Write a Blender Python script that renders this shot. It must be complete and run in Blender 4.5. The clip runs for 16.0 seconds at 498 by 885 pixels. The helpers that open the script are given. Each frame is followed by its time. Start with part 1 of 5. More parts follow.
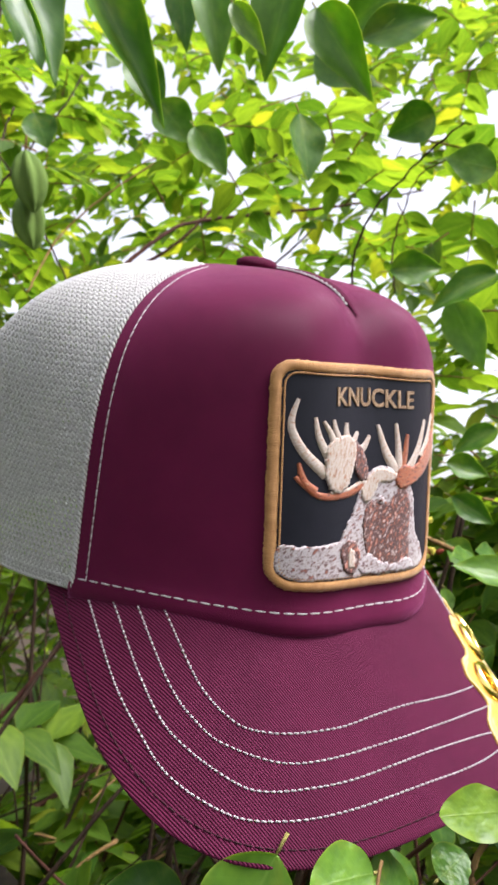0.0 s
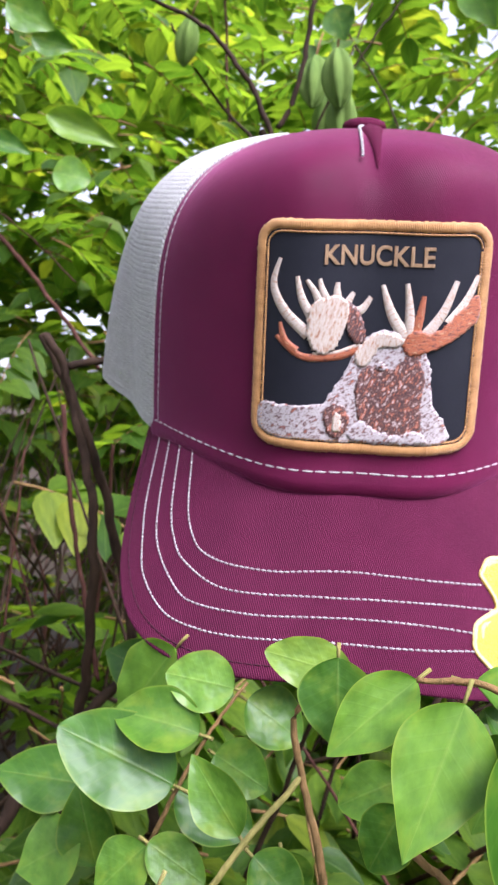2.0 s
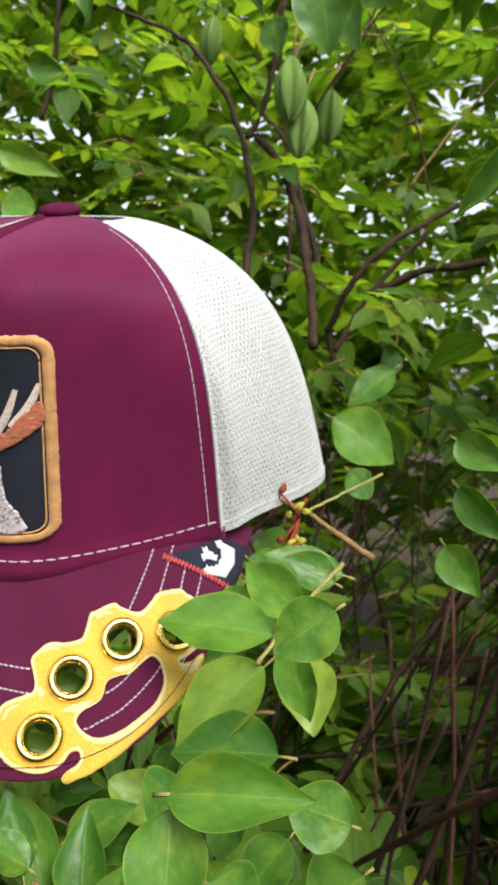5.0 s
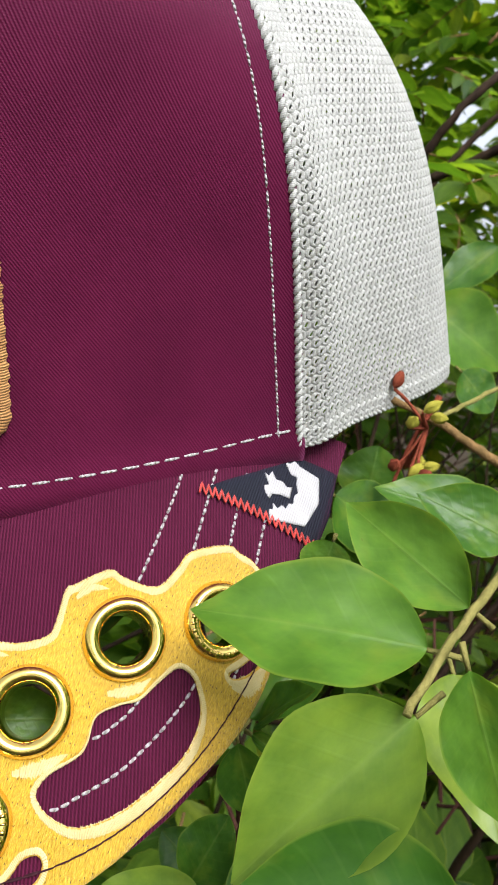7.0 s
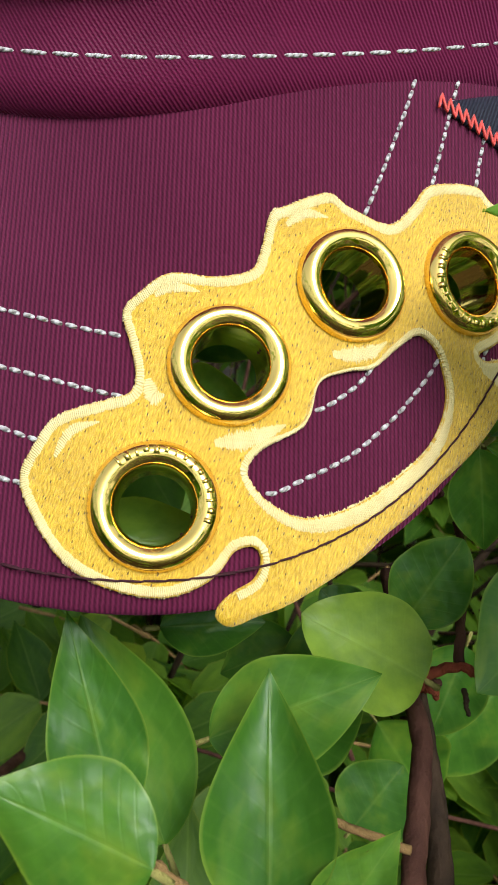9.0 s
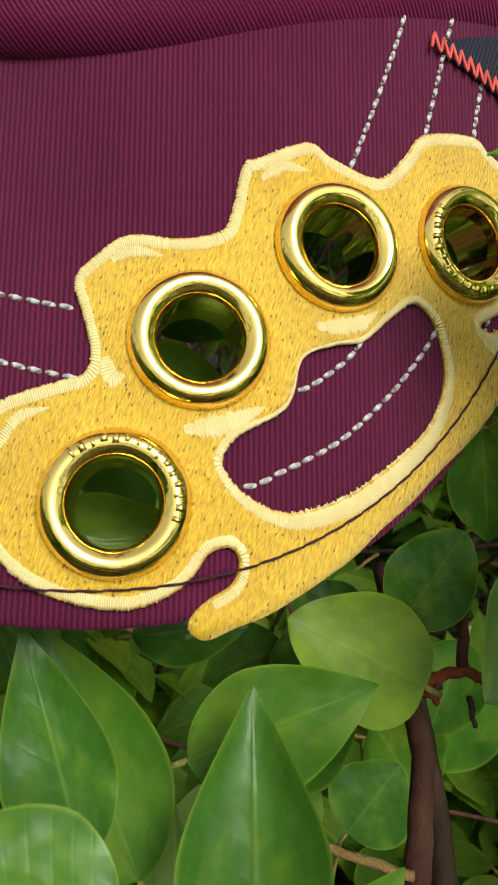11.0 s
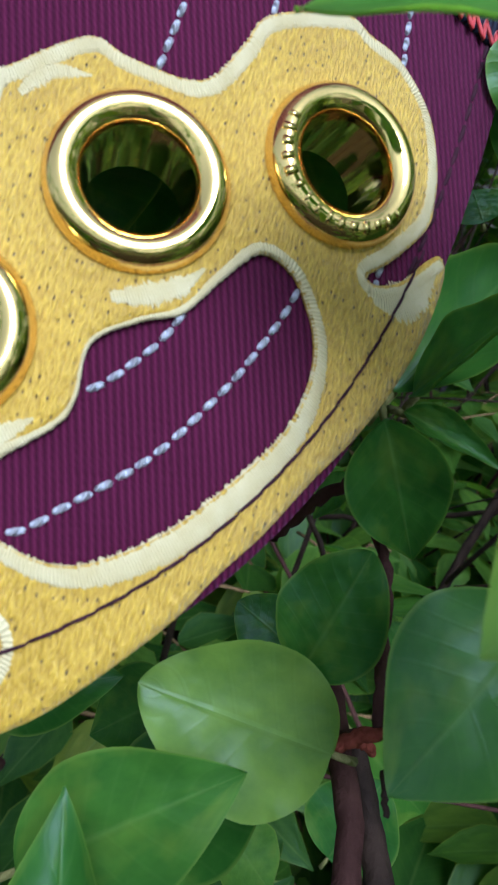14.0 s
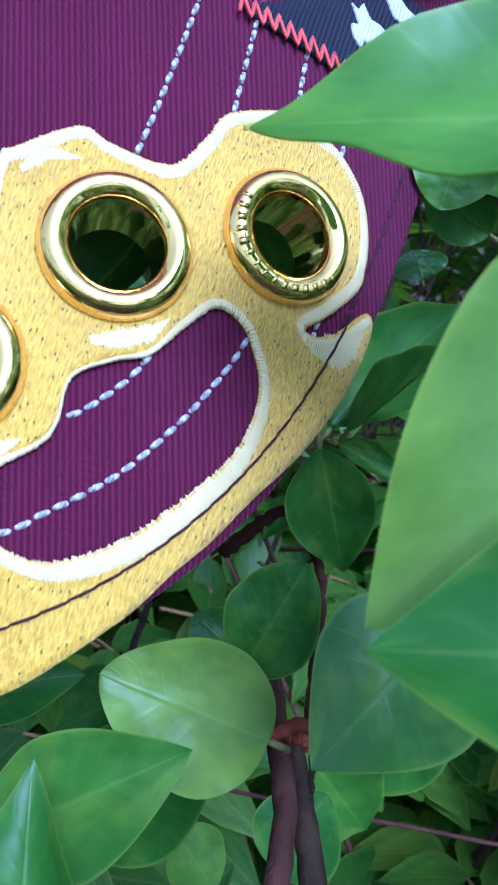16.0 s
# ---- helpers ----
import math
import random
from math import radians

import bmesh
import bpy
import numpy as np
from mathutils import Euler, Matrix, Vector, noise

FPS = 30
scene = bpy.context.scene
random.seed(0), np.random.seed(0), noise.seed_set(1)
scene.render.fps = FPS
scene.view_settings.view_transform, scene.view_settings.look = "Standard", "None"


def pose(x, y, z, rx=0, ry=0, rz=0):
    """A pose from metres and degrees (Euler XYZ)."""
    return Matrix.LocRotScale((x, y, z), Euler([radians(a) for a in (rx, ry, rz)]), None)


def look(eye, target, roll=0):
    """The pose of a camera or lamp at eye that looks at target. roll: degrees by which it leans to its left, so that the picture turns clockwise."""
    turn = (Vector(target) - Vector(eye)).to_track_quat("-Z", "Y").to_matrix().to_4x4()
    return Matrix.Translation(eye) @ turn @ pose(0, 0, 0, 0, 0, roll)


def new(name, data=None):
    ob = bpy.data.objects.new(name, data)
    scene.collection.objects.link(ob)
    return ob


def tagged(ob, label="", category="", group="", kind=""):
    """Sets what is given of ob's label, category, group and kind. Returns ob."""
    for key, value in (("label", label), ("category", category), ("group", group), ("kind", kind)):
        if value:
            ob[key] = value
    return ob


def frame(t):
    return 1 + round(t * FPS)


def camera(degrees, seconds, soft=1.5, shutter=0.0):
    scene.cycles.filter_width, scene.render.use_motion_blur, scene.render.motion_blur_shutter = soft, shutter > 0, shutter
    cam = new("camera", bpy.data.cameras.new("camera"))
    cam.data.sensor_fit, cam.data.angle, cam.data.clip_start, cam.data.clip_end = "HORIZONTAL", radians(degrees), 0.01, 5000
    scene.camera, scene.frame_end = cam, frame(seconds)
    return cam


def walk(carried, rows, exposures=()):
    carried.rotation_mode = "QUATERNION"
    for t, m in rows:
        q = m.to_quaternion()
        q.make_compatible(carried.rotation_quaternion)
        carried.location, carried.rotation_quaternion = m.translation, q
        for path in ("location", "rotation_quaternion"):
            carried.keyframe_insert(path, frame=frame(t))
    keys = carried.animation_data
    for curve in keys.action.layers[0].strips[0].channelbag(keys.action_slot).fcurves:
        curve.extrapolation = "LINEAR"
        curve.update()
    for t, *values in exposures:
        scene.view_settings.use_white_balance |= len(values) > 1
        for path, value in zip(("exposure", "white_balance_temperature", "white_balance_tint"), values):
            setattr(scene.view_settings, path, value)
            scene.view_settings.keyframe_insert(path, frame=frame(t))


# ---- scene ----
cam = camera(39.5, 16.0)
cam.data.dof.use_dof = True
cam.data.dof.focus_distance, cam.data.dof.aperture_fstop = 0.102, 100
PATH = [
    (0, (0.0376, -0.0052, 1.2019), (-0.0130, 0.4887, 1.2612), -1.13),
    (0.5, (0.0740, -0.0410, 1.1888), (-0.0560, 0.4407, 1.2216), 2.63),
    (1, (0.1201, -0.0539, 1.1908), (-0.0737, 0.4063, 1.2164), 2.87),
    (1.5, (0.1492, -0.0087, 1.1870), (-0.1193, 0.4131, 1.1921), 5.02),
    (2, (0.1759, 0.0426, 1.1884), (-0.1670, 0.4063, 1.1736), 5.59),
    (2.5, (0.1996, 0.0658, 1.1811), (-0.1671, 0.4052, 1.1646), 6.15),
    (3, (0.2351, 0.0618, 1.1772), (-0.1537, 0.3761, 1.1766), 7.07),
    (3.5, (0.2826, 0.0831, 1.1906), (-0.1135, 0.3881, 1.1809), 4.39),
    (4, (0.3206, 0.1137, 1.2281), (-0.0945, 0.3843, 1.1608), 6.21),
    (4.2, (0.3369, 0.1305, 1.2531), (-0.0803, 0.3995, 1.1937), 7.55),
    (6.3, (0.2118, 0.2292, 1.2572), (-0.2162, 0.4790, 1.1903), 8.41),
    (6.5, (0.2060, 0.2341, 1.2493), (-0.2243, 0.4788, 1.1794), 8.78),
    (7, (0.2017, 0.2265, 1.2207), (-0.2131, 0.4864, 1.1185), 8.88),
    (7.5, (0.1928, 0.2220, 1.2022), (-0.2164, 0.4740, 1.0640), 9.17),
    (8, (0.1884, 0.2184, 1.1839), (-0.2234, 0.4608, 1.0367), 9.58),
    (8.5, (0.1772, 0.2172, 1.1724), (-0.2252, 0.4586, 0.9997), 10.24),
    (8.7, (0.1723, 0.2165, 1.1707), (-0.2227, 0.4622, 0.9874), 10.50),
    (10.8, (0.1569, 0.2208, 1.1646), (-0.2283, 0.4730, 0.9695), 10.29),
    (11, (0.1589, 0.2230, 1.1648), (-0.2249, 0.4780, 0.9707), 9.87),
    (11.5, (0.1614, 0.2278, 1.1622), (-0.2201, 0.4878, 0.9701), 8.76),
    (12, (0.1613, 0.2282, 1.1614), (-0.2190, 0.4894, 0.9687), 8.54),
    (12.5, (0.1602, 0.2273, 1.1609), (-0.2218, 0.4840, 0.9655), 8.80),
    (13, (0.1557, 0.2366, 1.1647), (-0.2268, 0.4712, 0.9440), 7.88),
    (13.5, (0.1507, 0.2479, 1.1641), (-0.2314, 0.4799, 0.9401), 6.57),
    (14, (0.1502, 0.2531, 1.1624), (-0.2357, 0.4825, 0.9424), 4.96),
    (14.5, (0.1520, 0.2562, 1.1619), (-0.2335, 0.4934, 0.9493), 4.53),
    (15, (0.1534, 0.2579, 1.1645), (-0.2269, 0.5004, 0.9488), 4.78),
    (15.5, (0.1562, 0.2560, 1.1658), (-0.2280, 0.5016, 0.9608), 5.42),
    (16, (0.1602, 0.2489, 1.1667), (-0.2237, 0.5018, 0.9703), 7.68),
]
EXPOSURE = [(0.0, 1.6, 6200, 19), (2.0, 1.8, 5750, 26), (2.6, 1.75, 5600, 26), (3.2, 1.66, 5550, 25), (3.6, 1.52, 5900, 17), (4.0, 1.42, 6200, 11), (6.5, 1.07, 6200, 12), (8.5, 0.98, 6000, 6), (11.0, 0.74, 6600, 1), (12.8, 0.62, 6600, 0), (13.5, 0.58, 5000, 9), (14.5, 0.78, 4450, 14), (16.0, 1.17, 4000, 20)]
walk(cam, [(t, look(eye, target, roll)) for t, eye, target, roll in PATH], EXPOSURE)

# ---- light ----
world = bpy.data.worlds.new("sky")
scene.world = world
world.use_nodes = True
wn = world.node_tree.nodes
sky = wn.new("ShaderNodeTexSky")
sky.sky_type = "NISHITA"
sky.sun_disc = False
sky.sun_elevation, sky.sun_rotation = radians(54), radians(98)
sky.air_density, sky.dust_density = 1.2, 3.0
wn["Background"].inputs["Strength"].default_value = 0.12
haze = wn.new("ShaderNodeHueSaturation")
haze.inputs["Saturation"].default_value = 0.22
world.node_tree.links.new(sky.outputs[0], haze.inputs["Color"])
world.node_tree.links.new(haze.outputs[0], wn["Background"].inputs["Color"])
sun = new("sun", bpy.data.lights.new("sun", "SUN"))
sun.data.energy, sun.data.angle, sun.data.color = 2.4, radians(30), (1.0, 0.97, 0.92)
sun.matrix_world = look((2.7, -0.1, 4.9), (0.0, 0.3, 1.2))


# ---- materials ----
def material(name):
    m = bpy.data.materials.new(name)
    m.use_nodes = True
    return m, m.node_tree.nodes, m.node_tree.links, m.node_tree.nodes["Principled BSDF"]


def node(nodes, kind, **values):
    n = nodes.new(kind)
    for key, value in values.items():
        if key in n.inputs:
            n.inputs[key].default_value = value
    return n


def ramp(nodes, *stops):
    n = nodes.new("ShaderNodeValToRGB")
    while len(n.color_ramp.elements) < len(stops):
        n.color_ramp.elements.new(0.5)
    for e, (p, c) in zip(n.color_ramp.elements, stops):
        e.position, e.color = p, (*c, 1)
    return n


def noisy(nodes, links, vector, scale, detail=4.0, rough=0.55):
    n = node(nodes, "ShaderNodeTexNoise", Scale=scale, Detail=detail, Roughness=rough)
    if vector:
        links.new(vector, n.inputs["Vector"])
    return n.outputs["Fac"]


def bump(nodes, links, height, strength, distance, normal=None):
    b = node(nodes, "ShaderNodeBump", Strength=strength, Distance=distance)
    links.new(height, b.inputs["Height"])
    if normal:
        links.new(normal, b.inputs["Normal"])
    return b.outputs["Normal"]


def wave(nodes, links, vector, period, direction="X", distortion=0.3):
    """Bands across u or v, whose period is in the units of the vector."""
    w = node(nodes, "ShaderNodeTexWave", Scale=0.3142 / period, Distortion=distortion, Detail=1.0)
    w.bands_direction = direction
    links.new(vector, w.inputs["Vector"])
    return w.outputs["Fac"]


def uv(nodes):
    return nodes.new("ShaderNodeUVMap").outputs["UV"]


def obj(nodes):
    return nodes.new("ShaderNodeTexCoord").outputs["Object"]


def twill(name, dark, light, rib=0.55, rough=0.62, sheen=0.35, relief=1.0, gloss=0.06):
    """Woven cloth: fine ribs along v, cross threads, lint and uneven dye. uv is in millimetres."""
    m, n, l, p = material(name)
    u = uv(n)
    a = wave(n, l, u, rib, "X", 0.4)
    b = wave(n, l, u, rib * 0.55, "DIAGONAL", 3.5)
    mul = n.new("ShaderNodeMath")
    mul.operation = "MULTIPLY"
    l.new(b, mul.inputs[0])
    mul.inputs[1].default_value = 0.17
    mix = n.new("ShaderNodeMath")
    mix.operation = "MULTIPLY_ADD"
    l.new(a, mix.inputs[0])
    mix.inputs[1].default_value = 0.9
    l.new(mul.outputs[0], mix.inputs[2])
    stain = noisy(n, l, u, 0.05, 5)
    r = ramp(n, (0.3, dark), (0.75, light))
    l.new(stain, r.inputs[0])
    # grooves between the ribs are shaded in the colour, on top of the bump
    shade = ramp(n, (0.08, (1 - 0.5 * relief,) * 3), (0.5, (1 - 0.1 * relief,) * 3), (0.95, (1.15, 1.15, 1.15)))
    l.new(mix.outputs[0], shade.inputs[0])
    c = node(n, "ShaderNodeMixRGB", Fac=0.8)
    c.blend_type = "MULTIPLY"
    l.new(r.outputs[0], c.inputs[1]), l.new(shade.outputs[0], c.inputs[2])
    l.new(c.outputs[0], p.inputs["Base Color"])
    lint = noisy(n, l, u, 1.6, 3)
    nm = bump(n, l, lint, 0.15, 0.0003)
    l.new(bump(n, l, mix.outputs[0], 0.6 * relief, 0.0003, nm), p.inputs["Normal"])
    p.inputs["Roughness"].default_value = rough
    p.inputs["Sheen Weight"].default_value = sheen
    p.inputs["Sheen Roughness"].default_value = 0.45
    p.inputs["Sheen Tint"].default_value = (0.95, 0.28, 0.62, 1)
    p.inputs["Specular IOR Level"].default_value = gloss
    return m


def thread(name, dark, light, period=0.5, direction="X", rough=0.42, strength=0.8, sheen=0.2, contrast=0.7):
    """Satin thread laid in rows, with broken highlights. uv is in millimetres."""
    m, n, l, p = material(name)
    u = uv(n)
    a = wave(n, l, u, period, direction, 1.2)
    fine = noisy(n, l, u, 2.2, 3, 0.7)
    broad = noisy(n, l, u, 0.25, 4)
    r = ramp(n, (0.25, dark), (0.7, light))
    l.new(broad, r.inputs[0])
    # shading between the thread rows is multiplied into the colour too
    shade = ramp(n, (0.0, (0.62, 0.58, 0.5)), (0.6, (1, 1, 1)))
    l.new(a, shade.inputs[0])
    c = node(n, "ShaderNodeMixRGB", Fac=contrast)
    c.blend_type = "MULTIPLY"
    l.new(r.outputs[0], c.inputs[1]), l.new(shade.outputs[0], c.inputs[2])
    l.new(c.outputs[0], p.inputs["Base Color"])
    nm = bump(n, l, fine, 0.3, 0.0004)
    l.new(bump(n, l, a, strength, 0.0004, nm), p.inputs["Normal"])
    p.inputs["Roughness"].default_value = rough
    p.inputs["Sheen Weight"].default_value = sheen
    p.inputs["Specular IOR Level"].default_value = 0.3
    return m


def stitched_fill(name, dark, light, pit):
    """Rows of fill stitches with small dark needle holes and silky lines. uv is in millimetres."""
    m, n, l, p = material(name)
    u = uv(n)
    mp = n.new("ShaderNodeMapping")
    mp.inputs["Rotation"].default_value = (0, 0, radians(24))
    mp.inputs["Scale"].default_value = (3.4, 0.75, 1)
    l.new(u, mp.inputs["Vector"])
    lines = noisy(n, l, mp.outputs[0], 1.5, 3, 0.6)
    vor = node(n, "ShaderNodeTexVoronoi", Scale=1.2, Randomness=0.6)
    mp2 = n.new("ShaderNodeMapping")
    mp2.inputs["Rotation"].default_value = (0, 0, radians(24))
    mp2.inputs["Scale"].default_value = (1.9, 0.85, 1)
    l.new(u, mp2.inputs["Vector"]), l.new(mp2.outputs[0], vor.inputs["Vector"])
    holes = ramp(n, (0.12, (0, 0, 0)), (0.2, (1, 1, 1)))
    l.new(vor.outputs["Distance"], holes.inputs[0])
    # valleys between the stitches get the dark tone, their shade put into the base colour
    base = ramp(n, (0.3, dark), (0.68, light))
    l.new(lines, base.inputs[0])
    c = node(n, "ShaderNodeMixRGB")
    c.inputs[1].default_value = (*pit, 1)
    l.new(holes.outputs[0], c.inputs[0]), l.new(base.outputs[0], c.inputs[2])
    broad = ramp(n, (0.3, (0.85, 0.82, 0.7)), (0.7, (1, 1, 1)))
    l.new(noisy(n, l, u, 0.12, 3), broad.inputs[0])
    c2 = node(n, "ShaderNodeMixRGB", Fac=1.0)
    c2.blend_type = "MULTIPLY"
    l.new(c.outputs[0], c2.inputs[1]), l.new(broad.outputs[0], c2.inputs[2])
    l.new(c2.outputs[0], p.inputs["Base Color"])
    nm = bump(n, l, lines, 0.9, 0.0005)
    l.new(bump(n, l, holes.outputs[0], 0.6, 0.0003, nm), p.inputs["Normal"])
    p.inputs["Roughness"].default_value = 0.4
    p.inputs["Sheen Weight"].default_value = 0.2
    p.inputs["Sheen Roughness"].default_value = 0.35
    return m


def fleck(name, colours, scale, stretch=(1, 1, 1), rough=0.6, turn=0):
    """Mixed threads: flecks of several colours, drawn out along one way."""
    m, n, l, p = material(name)
    u = uv(n)
    mp = n.new("ShaderNodeMapping")
    mp.inputs["Scale"].default_value = stretch
    spin = n.new("ShaderNodeVectorRotate")
    spin.inputs["Angle"].default_value = radians(turn)
    l.new(u, spin.inputs["Vector"])
    l.new(spin.outputs[0], mp.inputs["Vector"])
    f = noisy(n, l, mp.outputs[0], scale, 4.0, 0.68)
    k = len(colours)
    r = ramp(n, *[(0.34 + 0.32 * i / (k - 1), c) for i, c in enumerate(colours)])
    l.new(f, r.inputs[0])
    l.new(r.outputs[0], p.inputs["Base Color"])
    l.new(bump(n, l, f, 0.6, 0.0004), p.inputs["Normal"])
    p.inputs["Roughness"].default_value = rough
    p.inputs["Sheen Weight"].default_value = 0.2
    return m


def metal(name, colour, rough):
    m, n, l, p = material(name)
    p.inputs["Base Color"].default_value = (*colour, 1)
    p.inputs["Metallic"].default_value = 1.0
    s = noisy(n, l, obj(n), 900, 4)
    r = ramp(n, (0.3, (rough * 0.7,) * 3), (0.75, (rough * 1.8,) * 3))
    l.new(s, r.inputs[0])
    l.new(r.outputs[0], p.inputs["Roughness"])
    l.new(bump(n, l, s, 0.04, 0.0003), p.inputs["Normal"])
    return m


def leaf_skin(name, dark, light, tip, per_island, gloss=0.38, through_light=0.42):
    """A leaf: green that differs from blade to blade, pale midrib and veins, waxy gloss, light that comes through."""
    m, n, l, p = material(name)
    if per_island:
        rnd = n.new("ShaderNodeNewGeometry").outputs["Random Per Island"]
    else:
        rnd = n.new("ShaderNodeObjectInfo").outputs["Random"]
    u = uv(n)
    sep = n.new("ShaderNodeSeparateXYZ")
    l.new(u, sep.inputs[0])
    base = ramp(n, (0.0, dark), (0.55, tuple((a + b) / 2 for a, b in zip(dark, light))), (0.9, light), (1.0, tip))
    l.new(rnd, base.inputs[0])
    # uv: x runs from -1 to 1 across the blade, y from 0 to 1 along it
    ab = n.new("ShaderNodeMath")
    ab.operation = "ABSOLUTE"
    l.new(sep.outputs[0], ab.inputs[0])
    rib = ramp(n, (0.0, (1, 1, 1)), (0.06, (0, 0, 0)))
    l.new(ab.outputs[0], rib.inputs[0])
    slant = n.new("ShaderNodeMath")
    slant.operation = "MULTIPLY_ADD"
    l.new(ab.outputs[0], slant.inputs[0])
    slant.inputs[1].default_value = -0.22
    l.new(sep.outputs[1], slant.inputs[2])
    comb = n.new("ShaderNodeCombineXYZ")
    l.new(slant.outputs[0], comb.inputs[0])
    veins = wave(n, l, comb.outputs[0], 0.115, "X", 0.8)
    vr = ramp(n, (0.9, (0, 0, 0)), (1.0, (0.16, 0.16, 0.16)))
    l.new(veins, vr.inputs[0])
    both = node(n, "ShaderNodeMixRGB", Fac=1.0)
    both.blend_type = "ADD"
    l.new(rib.outputs[0], both.inputs[1]), l.new(vr.outputs[0], both.inputs[2])
    blotch = noisy(n, l, obj(n) if not per_island else u, 3.0 if not per_island else 2.0, 5)
    br = ramp(n, (0.32, (0.62, 0.7, 0.6)), (0.68, (1.25, 1.16, 1.0)))
    l.new(blotch, br.inputs[0])
    c1 = node(n, "ShaderNodeMixRGB", Fac=1.0)
    c1.blend_type = "MULTIPLY"
    l.new(base.outputs[0], c1.inputs[1]), l.new(br.outputs[0], c1.inputs[2])
    c2 = node(n, "ShaderNodeMixRGB")
    c2.inputs[2].default_value = (0.3, 0.42, 0.1, 1)
    fac = n.new("ShaderNodeMath")
    fac.operation = "MULTIPLY"
    fac.inputs[1].default_value = 0.22
    l.new(both.outputs[0], fac.inputs[0]), l.new(fac.outputs[0], c2.inputs[0])
    l.new(c1.outputs[0], c2.inputs[1])
    edge = ramp(n, (0.94, (0, 0, 0)), (0.99, (0.6, 0.6, 0.6)))
    l.new(ab.outputs[0], edge.inputs[0])
    c3 = node(n, "ShaderNodeMixRGB")
    c3.inputs[2].default_value = (*tip, 1)
    l.new(edge.outputs[0], c3.inputs[0]), l.new(c2.outputs[0], c3.inputs[1])
    if not per_island:  # paler, yellower patches, and a few small brown specks
        pale = ramp(n, (0.52, (0, 0, 0)), (0.74, (0.55, 0.55, 0.55)))
        drift = n.new("ShaderNodeVectorMath")
        drift.operation = "MULTIPLY_ADD"
        drift.inputs[1].default_value = (0.9, 2.2, 1.0)
        l.new(u, drift.inputs[0]), l.new(rnd, drift.inputs[2])
        l.new(noisy(n, l, drift.outputs[0], 1.3, 3), pale.inputs[0])
        cy = node(n, "ShaderNodeMixRGB")
        cy.inputs[2].default_value = (0.24, 0.33, 0.03, 1)
        l.new(pale.outputs[0], cy.inputs[0]), l.new(c3.outputs[0], cy.inputs[1])
        c3 = cy
        shift = n.new("ShaderNodeVectorMath")
        l.new(u, shift.inputs[0]), l.new(rnd, shift.inputs[1])
        speck = node(n, "ShaderNodeTexVoronoi", Scale=1.7)
        l.new(shift.outputs[0], speck.inputs["Vector"])
        dot = ramp(n, (0.018, (0.8, 0.8, 0.8)), (0.03, (0, 0, 0)))
        l.new(speck.outputs["Distance"], dot.inputs[0])
        c4 = node(n, "ShaderNodeMixRGB")
        c4.inputs[2].default_value = (0.1, 0.035, 0.012, 1)
        l.new(dot.outputs[0], c4.inputs[0]), l.new(c3.outputs[0], c4.inputs[1])
        c3 = c4
    l.new(c3.outputs[0], p.inputs["Base Color"])
    p.inputs["Roughness"].default_value = gloss
    p.inputs["Specular IOR Level"].default_value = 0.42
    dimple = noisy(n, l, u if per_island else obj(n), 3.0, 2)
    nm = bump(n, l, both.outputs[0], 0.22, 0.0004, bump(n, l, dimple, 0.3, 0.003))
    l.new(nm, p.inputs["Normal"])
    tr = n.new("ShaderNodeBsdfTranslucent")
    warm = node(n, "ShaderNodeMixRGB", Fac=1.0)
    warm.blend_type = "MULTIPLY"
    warm.inputs[2].default_value = (1.8, 1.6, 0.6, 1)
    l.new(c3.outputs[0], warm.inputs[1]), l.new(warm.outputs[0], tr.inputs["Color"])
    mix = n.new("ShaderNodeMixShader")
    mix.inputs[0].default_value = through_light
    l.new(p.outputs[0], mix.inputs[1]), l.new(tr.outputs[0], mix.inputs[2])
    l.new(mix.outputs[0], n["Material Output"].inputs["Surface"])
    return m


def bark(name, dark, light, scale=160):
    m, n, l, p = material(name)
    o = obj(n)
    mp = n.new("ShaderNodeMapping")
    mp.inputs["Scale"].default_value = (1, 1, 0.35)
    l.new(o, mp.inputs["Vector"])
    f = noisy(n, l, mp.outputs[0], scale, 7, 0.65)
    r = ramp(n, (0.3, dark), (0.7, light))
    l.new(f, r.inputs[0])
    l.new(r.outputs[0], p.inputs["Base Color"])
    l.new(bump(n, l, f, 0.8, 0.002), p.inputs["Normal"])
    p.inputs["Roughness"].default_value = 0.8
    p.inputs["Specular IOR Level"].default_value = 0.15
    return m


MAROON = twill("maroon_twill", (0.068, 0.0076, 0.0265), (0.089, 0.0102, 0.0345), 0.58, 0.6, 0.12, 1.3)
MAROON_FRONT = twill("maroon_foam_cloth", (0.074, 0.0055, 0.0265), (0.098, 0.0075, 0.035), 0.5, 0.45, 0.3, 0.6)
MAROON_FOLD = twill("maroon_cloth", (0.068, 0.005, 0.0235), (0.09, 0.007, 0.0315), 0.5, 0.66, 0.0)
MAROON_THREAD = thread("maroon_thread", (0.022, 0.002, 0.007), (0.036, 0.0035, 0.011), 1.5, "X", 0.8, 0.2, 0.0)
CREAM_MESH = thread("cream_mesh", (0.36, 0.36, 0.345), (0.45, 0.45, 0.435), 0.35, "X", 0.7, 0.2, 0.1, 0.4)
WHITE_THREAD = thread("white_thread", (0.37, 0.355, 0.365), (0.52, 0.505, 0.515), 0.5, "DIAGONAL", 0.5, 0.9)
GOLD_FILL = stitched_fill("gold_thread", (0.37, 0.21, 0.004), (0.71, 0.455, 0.034), (0.09, 0.04, 0.003))
